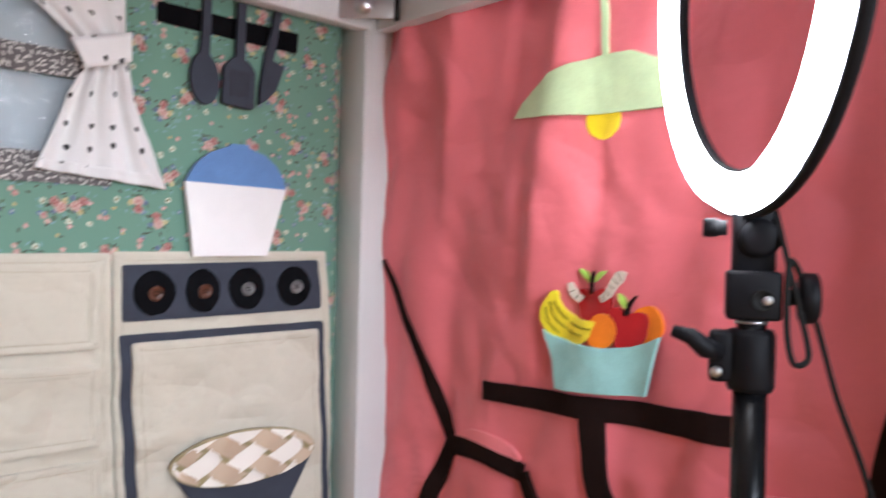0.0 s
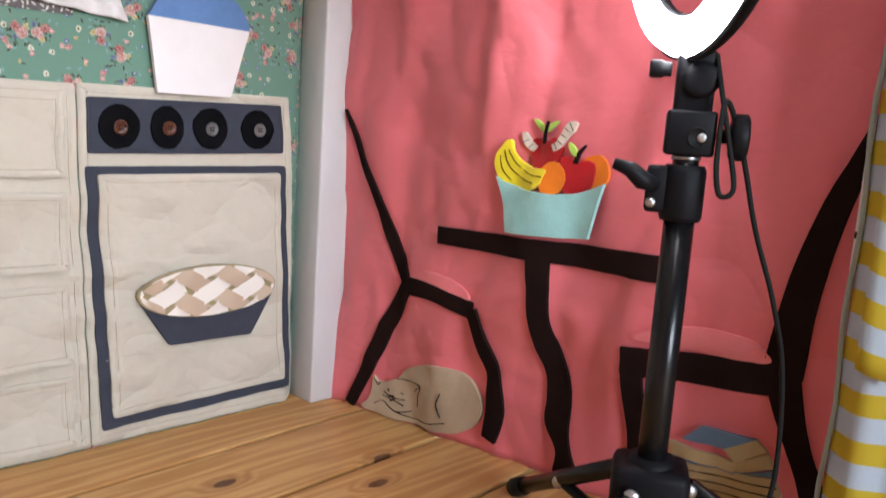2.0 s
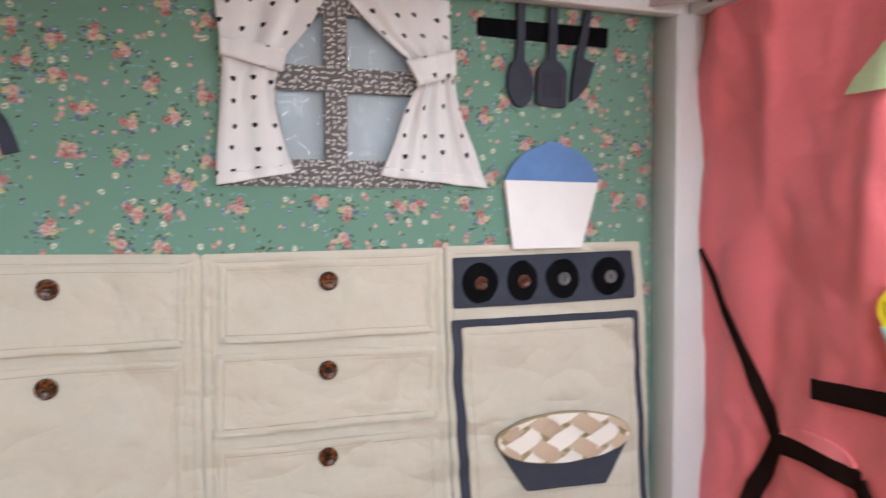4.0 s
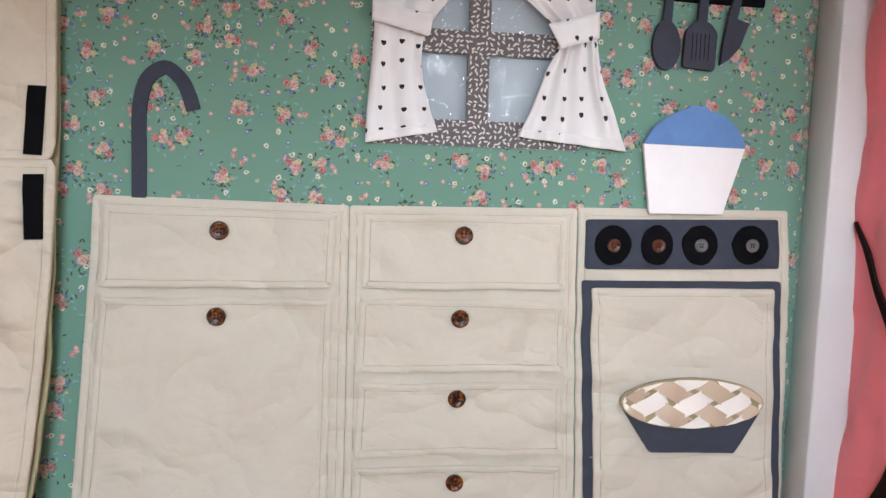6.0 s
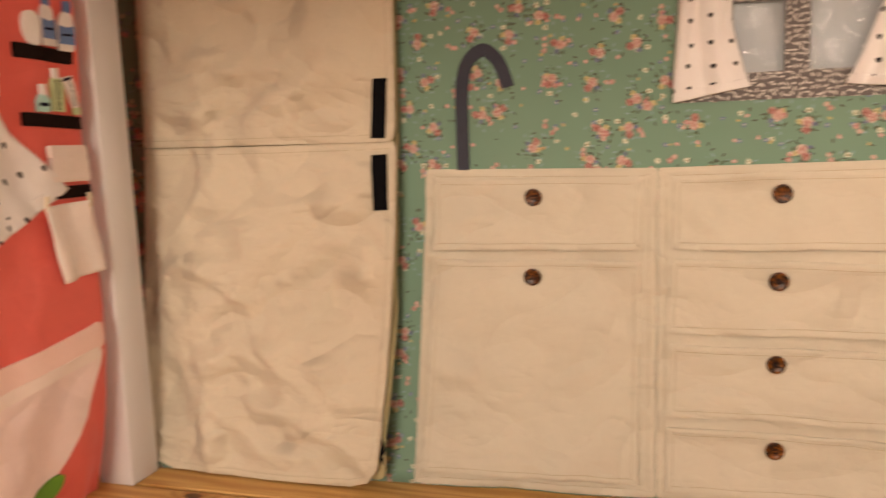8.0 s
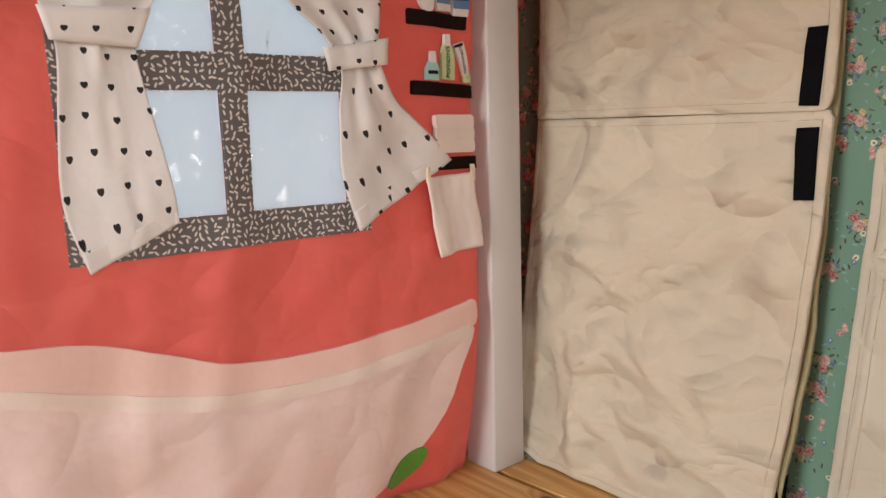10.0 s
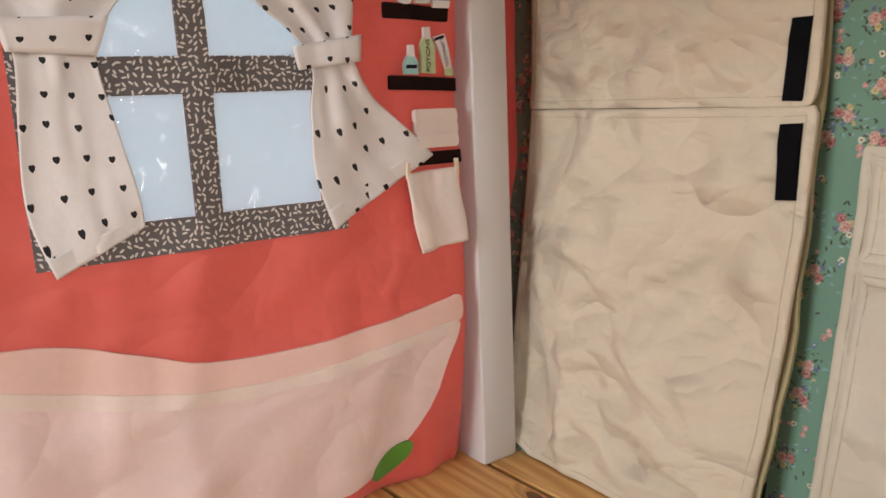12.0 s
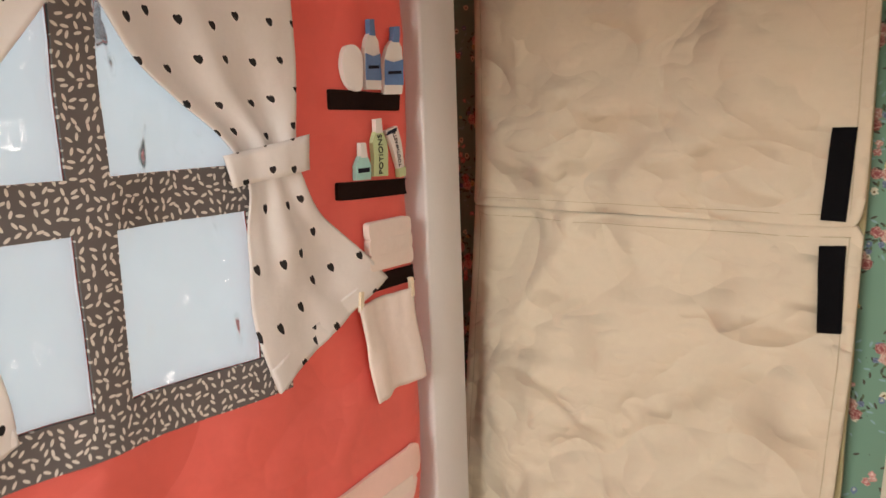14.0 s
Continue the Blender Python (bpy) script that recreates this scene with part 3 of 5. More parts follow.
def tube(bm, path, radii, sides=12, cap=True):
    """A round tube along points, of one radius or one each."""
    pts = [Vector(p) for p in path]
    rs = [radii] * len(pts) if isinstance(radii, (int, float)) else radii
    loops = []
    side = None
    for i, p in enumerate(pts):
        d = (pts[min(i + 1, len(pts) - 1)] - pts[max(0, i - 1)])
        d = d.normalized() if d.length > 1e-9 else Vector((0, 0, 1))
        if side is None:
            side = d.orthogonal().normalized()
        side = (side - d * side.dot(d)).normalized()
        up = d.cross(side)
        loops.append([bm.verts.new(p + (side * math.cos(a) + up * math.sin(a)) * rs[i]) for a in (2 * math.pi * k / sides for k in range(sides))])
    for a, b in zip(loops, loops[1:]):
        for k in range(sides):
            bm.faces.new((a[k], a[(k + 1) % sides], b[(k + 1) % sides], b[k]))
    if cap:
        bm.faces.new(loops[0][::-1])
        bm.faces.new(loops[-1])
    return bm


def sheet(wall, ss, zs, holes=(), d=0.0, thick=0.003):
    """A hanging cloth with thickness over a grid, with rectangular openings (s0, s1, z0, z1)."""
    bm = bmesh.new()
    flat = bm.verts.layers.float_vector.new("flat")
    ss = sorted(set([round(v, 4) for v in ss] + [h for q in holes for h in q[:2]]))
    zs = sorted(set([round(v, 4) for v in zs] + [h for q in holes for h in q[2:]]))
    gone = lambda s, z: any(q[0] < s < q[1] and q[2] < z < q[3] for q in holes)
    layers = []
    for lift in (d, d - thick):
        grid = {}
        for i, s in enumerate(ss):
            for j, z in enumerate(zs):
                v = bm.verts.new(wall(s, z, lift))
                v[flat] = (s * U, z * U, 0)
                grid[i, j] = v
        layers.append(grid)
    edges = {}
    for i in range(len(ss) - 1):
        for j in range(len(zs) - 1):
            if gone((ss[i] + ss[i + 1]) / 2, (zs[j] + zs[j + 1]) / 2):
                continue
            q = [(i, j), (i + 1, j), (i + 1, j + 1), (i, j + 1)]
            bm.faces.new([layers[0][k] for k in q])
            bm.faces.new([layers[1][k] for k in q[::-1]])
            for a, b in zip(q, q[1:] + q[:1]):
                edges[a, b] = edges.get((a, b), 0) + 1
    for a, b in edges:
        if (b, a) not in edges:
            bm.faces.new((layers[0][b], layers[0][a], layers[1][a], layers[1][b]))
    bmesh.ops.delete(bm, geom=[v for v in bm.verts if not v.link_faces], context="VERTS")
    return bm


def drape(rows, wall, d, folds, amp, steps=8, nu=40, bulge=0.0, seed=0.0, width=0.4):
    """A gathered cloth: rows from top to bottom give its two side points (s, z, s, z) and how deep its folds are there."""
    bm = bmesh.new()
    flat = bm.verts.layers.float_vector.new("flat")
    prof = smooth_loop([Vector((*r,)) for r in rows], steps, False)
    grid = []
    run = 0.0
    for j, r in enumerate(prof):
        s0, z0, s1, z1, k = r
        if j:
            run += abs(prof[j - 1][1] - z0)
        line = []
        for i in range(nu + 1):
            u = i / nu
            ph = 2 * math.pi * folds * (u + 0.06 * fold(u * 3, j * 0.04, seed)) + seed
            lift = d + amp * k * (1 + math.sin(ph)) + bulge * math.sin(math.pi * u) * math.sin(math.pi * min(1, j / (len(prof) - 1)))
            lift += 0.004 * fold(u * 6, j * 0.12, seed + 9)
            v = bm.verts.new(wall(s0 + (s1 - s0) * u, z0 + (z1 - z0) * u + 0.0 * k, max(d * 0.5, lift)))
            v[flat] = ((u - 0.5) * max(width * 0.6, 1.12 * math.hypot(s1 - s0, z1 - z0)) * U + seed, -run * U, 0)
            line.append(v)
        grid.append(line)
    for a, b in zip(grid, grid[1:]):
        for i in range(nu):
            bm.faces.new((a[i], a[i + 1], b[i + 1], b[i]))
    bmesh.ops.recalc_face_normals(bm, faces=bm.faces)
    r = bmesh.ops.solidify(bm, geom=bm.faces[:], thickness=0.0025)
    return bm


def lathe(bm, profile, m, sides=20):
    """A turned shape: profile of (radius, height) about the z axis of m."""
    loops = [[bm.verts.new(m @ Vector((r * math.cos(2 * math.pi * k / sides), r * math.sin(2 * math.pi * k / sides), h))) for k in range(sides)] for r, h in profile]
    for a, b in zip(loops, loops[1:]):
        for k in range(sides):
            bm.faces.new((a[k], a[(k + 1) % sides], b[(k + 1) % sides], b[k]))
    bm.faces.new(loops[0][::-1])
    bm.faces.new(loops[-1])
    return bm


def on_wall(wall, s, z, d):
    """A frame whose z axis stands off the wall."""
    p, q = wall(s, z, d), wall(s, z, d + 1)
    return Matrix.Translation(p) @ (q - p).to_track_quat("Z", "Y").to_matrix().to_4x4()


def button(parent, wall, s, z, d, r, material, label):
    m = on_wall(wall, s, z, d)
    disc = part("button", lathe(bmesh.new(), [(r * 0.8, 0), (r, r * 0.12), (r, r * 0.26), (r * 0.86, r * 0.36), (r * 0.7, r * 0.26), (r * 0.4, r * 0.2), (0.001, r * 0.2)], m), material, parent, label)
    for k in range(4):
        a = math.pi / 4 + k * math.pi / 2
        h = lathe(bmesh.new(), [(r * 0.13, r * 0.19), (r * 0.13, r * 0.215)], m @ Matrix.Translation((r * 0.26 * math.cos(a), r * 0.26 * math.sin(a), 0)), 8)
        part("thread_hole", h, M["thread"], disc)
    return disc


def seam(parent, outline, wall, d, inset, name="stitching", material="stitch"):
    """A fine line of stitches inside an outline."""
    c = sum((Vector(p) for p in outline), Vector((0, 0))) / len(outline)
    bm = bmesh.new()
    ring = dense([Vector(p) for p in outline], 0.03)
    pts = []
    for i, p in enumerate(ring):
        t = (ring[(i + 1) % len(ring)] - ring[i - 1]).normalized()
        nrm = Vector((-t.y, t.x))
        if nrm.dot(c - p) < 0:
            nrm = -nrm
        pts.append(p + nrm * inset)
    tube(bm, [wall(p.x, p.y, d) for p in pts + pts[:1]], 0.0007, 4, False)
    return part(name, bm, M[material], parent)


def hem(parent, outline, wall, d, width=0.014, material="cream"):
    """A turned and stitched edge round an outline: a raised double layer, puckered by its seam."""
    bm = bmesh.new()
    flat = bm.verts.layers.float_vector.new("flat")
    ring = dense([Vector(p) for p in outline], 0.006)
    c = sum(ring, Vector((0, 0))) / len(ring)
    rows = []
    for i, p in enumerate(ring):
        t = (ring[(i + 5) % len(ring)] - ring[i - 5]).normalized()
        nrm = Vector((-t.y, t.x))
        if nrm.dot(c - p) < 0:
            nrm = -nrm
        pucker = 0.0007 * fold(p.x * 70, p.y * 70, 5.5)
        row = []
        for u, h in ((0.03, 0.0), (0.1, 0.001), (0.55, 0.0012 + pucker), (0.7, -0.0002), (0.85, 0.0008 + pucker), (1.15, -0.001)):
            q = p + nrm * width * u
            v = bm.verts.new(wall(q.x, q.y, d + h))
            v[flat] = (q.x * U, q.y * U, 0)
            row.append(v)
        rows.append(row)
    for a, b in zip(rows, rows[1:] + rows[:1]):
        for k in range(5):
            bm.faces.new((a[k], b[k], b[k + 1], a[k + 1]))
    bm.normal_update()
    p0, p1 = wall(ring[0].x, ring[0].y, 0.0), wall(ring[0].x, ring[0].y, 1.0)
    if sum((f.normal for f in bm.faces), Vector()).dot(p1 - p0) < 0:
        bmesh.ops.reverse_faces(bm, faces=bm.faces)
    return part("hem", bm, M[material], parent)


# ---- the large structure ----
def build_floor():
    floor = part("floor", box(bmesh.new(), (-4.2, -5.6, -0.06), (6.4, 1.2, -0.012)), M["rubber"])
    tagged(floor, "old pine plank floor with dark gaps and knots", "floor", kind="structure")
    slope, step = 0.04, 0.205
    k = 0
    for i in range(-5, 26):
        y1 = -0.135 - i * step
        cuts = [-4.1] + sorted(random.uniform(-3.5, 5.5) for _ in range(2)) + [6.3]
        if -1 <= i <= 4:
            cuts = [-4.1, -1.4 + 0.3 * (i % 2), 3.0 + 0.2 * (i % 3), 6.3]
        for a, b in zip(cuts, cuts[1:]):
            bm = bmesh.new()
            lo, hi = y1 - step + 0.006, y1 - 0.006
            box(bm, (a + 0.003, lo, -0.05), (b - 0.003, hi, 0.0), 0.002)
            for v in bm.verts:
                v.co.y += (v.co.x - 1.9) * slope
            mid = ((a + b) / 2, (lo + hi) / 2 + ((a + b) / 2 - 1.9) * slope, 0)
            ob = part("plank", bm, M["pine"], floor, smooth=False)
            # grain runs from each plank's own middle
            off = Vector(mid) * U
            for v in ob.data.vertices:
                v.co -= off
            ob.location = off
    return floor


def build_room():
    # unseen shell round the table; its dark grey holds down the ambient light
    w = M["wall"]
    a = part("wall_north", box(bmesh.new(), (-2.95, 0.62, -0.05), (5.2, 0.85, 4.2)), w, base=(0, 0.6, 0))
    tagged(a, "unseen room wall behind the table, darkened to cut bounce", "wall", kind="structure")
    bm = bmesh.new()
    # the east opening is added only to let the fill lamp through
    for lo, hi in (((4.9, -5.5, -0.05), (5.2, 0.61, 0.45)), ((4.9, -5.5, 2.75), (5.2, 0.61, 4.2)), ((4.9, -5.5, 0.46), (5.2, -4.05, 2.74)), ((4.9, -1.8, 0.46), (5.2, 0.61, 2.74))):
        box(bm, lo, hi)
    b = part("wall_east", bm, w, base=(4.9, 0, 0))
    tagged(b, "unseen wall, darkened to cut bounce, open for its lamp", "wall", kind="structure")
    bm = bmesh.new()
    for lo, hi in (((-3.1, -5.5, -0.05), (-2.8, 0.61, 0.9)), ((-3.1, -5.5, 3.2), (-2.8, 0.61, 4.2)), ((-3.1, -5.5, 0.91), (-2.8, -2.1, 3.19)), ((-3.1, 0.3, 0.91), (-2.8, 0.61, 3.19))):
        box(bm, lo, hi)
    c = part("wall_west", bm, w, base=(-3, 0, 0))
    tagged(c, "unseen wall, darkened to cut bounce, with a bright window opening", "wall", kind="structure")
    bm = bmesh.new()
    for lo, hi in (((-2.79, -5.8, -0.05), (4.89, -5.51, 0.3)), ((-2.79, -5.8, 2.6), (4.89, -5.51, 4.2)), ((-2.79, -5.8, 0.31), (-0.85, -5.51, 2.59)), ((2.0, -5.8, 0.31), (4.89, -5.51, 2.59))):
        box(bm, lo, hi)
    d = part("wall_south", bm, w, base=(0, -5.6, 0))
    tagged(d, "unseen wall, darkened to cut bounce, open for its lamp", "wall", kind="structure")
    e = part("ceiling", box(bmesh.new(), (-3.1, -5.8, 4.21), (5.2, 0.85, 4.35)), w, base=(0, 0, 4.2))
    tagged(e, "unseen room ceiling, darkened to cut bounce", "ceiling", kind="structure")
    f = part("backdrop", box(bmesh.new(), (-3.5, -2.6, 0.5), (-3.45, 0.8, 3.6)), M["sky"], base=(-3.4, 0, 0))
    tagged(f, "bright pale blue daylight outside the window", "backdrop", kind="structure")


def build_table():
    t = thing("table", (0.97, -0.6, 0), "white lacquered wooden table standing over the cloth playhouse", "table")
    for x, y in ((1.908, -0.048), (1.99, -1.3), (-0.061, -0.222), (-0.05, -1.34)):
        part("leg", box(bmesh.new(), (x, y, 0.0), (x + 0.082, y + 0.082, 1.122), 0.004), M["paint"], t)
    part("apron", box(bmesh.new(), (0.03, -0.05, 1.064), (1.92, -0.018, 1.12), 0.002), M["paint"], t)
    part("apron", box(bmesh.new(), (1.928, -1.03, 1.064), (1.96, -0.055, 1.12), 0.002), M["paint"], t)
    part("apron", box(bmesh.new(), (-0.02, -1.255, 1.064), (0.012, -0.225, 1.12), 0.002), M["paint"], t)
    part("apron", box(bmesh.new(), (0.03, -1.3, 1.064), (1.93, -1.268, 1.12), 0.002), M["paint"], t)
    part("tabletop", box(bmesh.new(), (-0.08, -1.4, 1.1225), (2.06, 0.06, 1.165), 0.006), M["top_under"], t, "white tabletop seen from below")
    # steel corner plate with its bolt
    m = pose(1.876, -0.083, 1.094, 0, 0, -45)
    bm = bmesh.new()
    box(bm, (-0.062, 0, -0.022), (0.062, 0.004, 0.022), 0.001)
    bm.transform(m)
    plate = part("corner_plate", bm, M["steel"], t, "zinc steel corner plate")
    for sx in (-1, 1):
        bm = bmesh.new()
        box(bm, (sx * 0.062 - 0.004, -0.002, -0.024), (sx * 0.062 + 0.004, 0.012, 0.024))
        bm.transform(m)
        part("slot", bm, M["rubber"], plate)
    bm = lathe(bmesh.new(), [(0.013, 0), (0.017, 0.004), (0.017, 0.012), (0.012, 0.02), (0.001, 0.021)], m @ pose(0, 0, 0, 90, 0, 0))
    part("bolt", bm, M["steel"], plate)


def build_walls():
    xs = np.linspace(-0.2, 2.02, 92)
    k = part("wall_kitchen", sheet(kitchen, xs, np.linspace(0.0, 1.13, 46), [(1.1, 1.237, 0.773, 0.889), (1.276, 1.41, 0.773, 0.889), (1.1, 1.237, 0.93, 1.02), (1.276, 1.41, 0.93, 1.02)]), M["floral"], base=(0.9, 0, 0))
    tagged(k, "teal cotton playhouse wall printed with pink roses", "cloth wall", kind="structure")
    r = part("wall_dining", sheet(right_wall, np.linspace(-0.07, 1.12, 110), np.linspace(0.0, 1.12, 80)), M["pink"], base=(1.97, -0.5, 0))
    tagged(r, "pink cotton playhouse end wall hanging in soft folds", "cloth wall", kind="structure")
    panes = [(0.53, 0.69, 0.555, 0.728), (0.731, 0.9, 0.555, 0.728), (0.53, 0.69, 0.78, 0.95), (0.731, 0.9, 0.78, 0.95)]
    l = part("wall_bath", sheet(left_wall, np.linspace(-0.03, 1.42, 110), np.linspace(0.0, 1.12, 80), panes), M["coral"], base=(0, -0.5, 0))
    tagged(l, "pink cotton playhouse end wall lit from behind, its colour warmed to coral for that light", "cloth wall", kind="structure")


# ---- kitchen wall ----
def build_window(name, wall, s0, s1, z0, z1, mull, trans, foot, side, label, seed, backing):
    w = thing(name, wall((s0 + s1) / 2, z0, 0), label, "window")
    strips = [("window_sill", rect(s0, s1, z0, z0 + foot)), ("window_head", rect(s0, s1, z1 - foot, z1)), ("side_strip", rect(s0, s0 + side, z0 + foot, z1 - foot)),
              ("side_strip", rect(s1 - side, s1, z0 + foot, z1 - foot)), ("mullion", rect(mull[0], mull[1], z0 + foot, z1 - foot)),
              ("transom", rect(s0 + side, mull[0], trans[0], trans[1])), ("transom", rect(mull[1], s1 - side, trans[0], trans[1]))]
    for n, o in strips:
        part(n, cloth(o, wall, 0.001, 0.003), M["leaf"], w)
    lining = part("lining", cloth(rect(s0 + side * 0.6, s1 - side * 0.6, z0 + foot * 0.6, z1 - foot * 0.6), wall, -0.02, 0.002, 0.05), M[backing], w, "plain pale cloth behind the panes")
    for a, b in ((s0 + side, mull[0]), (mull[1], s1 - side)):
        for c, e in ((z0 + foot, trans[0]), (trans[1], z1 - foot)):
            bm = bmesh.new()
            n = 22
            vs = [[bm.verts.new(wall(a + (b - a) * i / n, c + (e - c) * j / n, -0.005 + 0.007 * fold(i * 0.2 + a * 20, j * 0.11 + c * 9, seed) + 0.002 * fold(i * 0.5 + a * 20, j * 0.35, seed + 3))) for j in range(n + 1)] for i in range(n + 1)]
            for i in range(n):
                for j in range(n):
                    bm.faces.new((vs[i][j], vs[i + 1][j], vs[i + 1][j + 1], vs[i][j + 1]))
            pane = part("pane", bm, M["vinyl"], w, "clear vinyl window pane")
            pane.visible_shadow = False
    return w


def build_curtain(wall, rows, tie, folds, seed, label, width=0.42):
    c = thing("curtain", wall(rows[-1][0], rows[-1][1], 0.01), label, "curtain")
    part("fabric", drape(rows, wall, 0.006, folds, 0.0042, seed=seed, width=width), M["heart"], c)
    up, end = Vector(rows[-2]), Vector(rows[-1])
    part("hem", drape([end.lerp(up, 0.34), end.lerp(up, 0.17), rows[-1]], wall, 0.0085, folds, 0.0042, 3, seed=seed, width=width), M["heart"], c, "turned white hem")
    if tie:
        part("tie_band", drape(tie, wall, 0.022, 0.5, 0.006, 4, 14, seed=seed + 0.31, width=0.16), M["heart"], c, "white heart print tie band")


def kitchen_windows():
    build_window("window_1", kitchen, 1.066, 1.447, 0.727, 1.065, (1.237, 1.276), (0.889, 0.93), 0.046, 0.034, "grey leaf print window frame with vinyl panes on the floral wall", 2.0, "pale_grey")
    lab = "white muslin curtain with black hearts tied aside"
    build_curtain(kitchen, [(1.058, 1.06, 1.245, 1.06, 0.7), (1.062, 1.0, 1.215, 1.0, 0.9), (1.071, 0.93, 1.162, 0.925, 1.0), (1.068, 0.86, 1.155, 0.86, 0.9), (1.062, 0.78, 1.172, 0.79, 1.0), (1.06, 0.727, 1.186, 0.75, 1.2)],
                  [(1.066, 0.965, 1.172, 0.95, 0.5), (1.066, 0.935, 1.166, 0.912, 0.5)], 2, 0.0, lab, 0.16)
    build_curtain(kitchen, [(1.262, 1.06, 1.46, 1.06, 0.7), (1.32, 1.0, 1.462, 1.0, 0.9), (1.395, 0.93, 1.466, 0.945, 1.2), (1.375, 0.86, 1.482, 0.86, 1.4), (1.35, 0.79, 1.51, 0.79, 1.6), (1.33, 0.747, 1.533, 0.728, 1.7)],
                  [(1.375, 0.945, 1.467, 0.972, 0.5), (1.398, 0.903, 1.468, 0.925, 0.5)], 3.5, 1.7, lab, 0.21)


def wavy(o, amp=0.0025):
    """An outline as a sewn edge has it, not quite straight."""
    return [p + Vector((amp * fold(p.x * 9, p.y * 9, 21), amp * fold(p.x * 9, p.y * 9, 33))) for p in dense([Vector(p) for p in o], 0.05)]


def cabinet(name, outline, flaps, buttons, label, category):
    base = kitchen(sum(p[0] for p in outline) / 4, 0.0, 0)
    c = thing(name, base, label, category, "cloth kitchen cabinets")
    body = corners(outline, 0.006)
    part("body_panel", cloth(body, kitchen, 0.002, 0.0025, 0.014), M["cream"], c)
    hem(c, body, kitchen, 0.0052, 0.02)
    seam(c, outline, kitchen, 0.0052, 0.0143)
    for n, o in flaps:
        zt, zb = max(p[1] for p in o), min(p[1] for p in o)

        def hang(x, z, d=0.0, zt=zt, zb=zb):
            # a flap stands off the panel towards its open lower edge
            low = max(0.0, (zt - z) / (zt - zb))
            return kitchen(x, z, d + 0.011 * low ** 3 * (0.8 + 0.6 * fold(x * 7, zt * 9, 2.8)))

        o = corners(wavy(o), 0.004)
        f = part(n, cloth(o, hang, 0.0052, 0.0028, 0.014), M["cream"], c)
        hem(f, o, hang, 0.0087, 0.017)
        seam(f, o, hang, 0.0088, 0.0122)
    for s, z in buttons:
        button(c, kitchen, s, z, 0.0098, 0.0165, M["button"], "tortoiseshell button")
    return c


def build_cabinets():
    cabinet("sink_cabinet", [(0.599, 0.62), (1.0347, 0.615), (1.0358, 0.004), (0.574, 0.004)],
            [("drawer_front", [(0.616, 0.603), (1.012, 0.599), (1.009, 0.468), (0.614, 0.465)]), ("door", [(0.614, 0.446), (1.007, 0.448), (1.006, 0.03), (0.592, 0.03)])],
            [(0.812, 0.565), (0.809, 0.415)], "cream canvas sink cabinet with one drawer and one door", "cabinet")
    cabinet("drawer_cabinet", [(1.0355, 0.615), (1.4485, 0.622), (1.471, 0.004), (1.0365, 0.004)],
            [("drawer_front", [(1.062, 0.601), (1.43, 0.606), (1.431, 0.473), (1.06, 0.47)]), ("drawer_front", [(1.056, 0.453), (1.433, 0.448), (1.437, 0.32), (1.052, 0.318)]),
             ("drawer_front", [(1.057, 0.296), (1.438, 0.296), (1.44, 0.162), (1.054, 0.164)]), ("drawer_front", [(1.054, 0.14), (1.439, 0.137), (1.443, 0.02), (1.055, 0.02)])],
            [(1.24, 0.568), (1.238, 0.417), (1.238, 0.268), (1.24, 0.108)], "cream canvas cabinet with four buttoned drawers", "cabinet")
    st = cabinet("stove", [(1.451, 0.624), (1.856, 0.63), (1.9, 0.004), (1.473, 0.004)], [], [], "cream canvas stove with a slate panel and oven door", "stove")
    panel = part("control_panel", cloth(corners([(1.465, 0.603), (1.837, 0.613), (1.842, 0.52), (1.468, 0.511)], 0.006), kitchen, 0.006, 0.003, 0.014), M["slate"], st, "slate cotton control panel")
    seam(panel, [(1.465, 0.603), (1.837, 0.613), (1.842, 0.52), (1.468, 0.511)], kitchen, 0.0093, 0.006, material="slate")
    for i, (s, m) in enumerate(((1.517, "button_brown"), (1.6, "button_brown"), (1.684, "button_clear"), (1.781, "button_clear"))):
        z = 0.557 + 0.026 * (s - 1.5)
        knob = part("burner_knob", cloth(ellipse(s, z, 0.034 - 0.003 * (i == 1), 0.037, 18, 0.06, i * 3.1), kitchen, 0.009, 0.005, 0.02), M["black"], st, "black felt knob")
        button(st, kitchen, s + 0.002, z - 0.001, 0.0138, 0.0125, M[m], "small sewn button")
    part("oven_frame", cloth(corners([(1.464, 0.49), (1.848, 0.496), (1.882, 0.036), (1.489, 0.03)], 0.006), kitchen, 0.006, 0.0035, 0.014), M["slate"], st, "slate cotton oven door border")
    door = [(1.481, 0.477), (1.835, 0.482), (1.862, 0.056), (1.507, 0.05)]
    od = part("oven_door", cloth(corners(door, 0.006), kitchen, 0.0095, 0.0032, 0.014), M["cream"], st, "cream canvas oven door")
    hem(od, corners(door, 0.006), kitchen, 0.0135, 0.02)
    seam(od, door, kitchen, 0.0136, 0.0142)
    part("pocket_edge", tube(bmesh.new(), [kitchen(1.494 + 0.36 * i / 12, 0.157 + 0.004 * math.sin(i), 0.0132) for i in range(13)], 0.0008, 5), M["cream"], od)


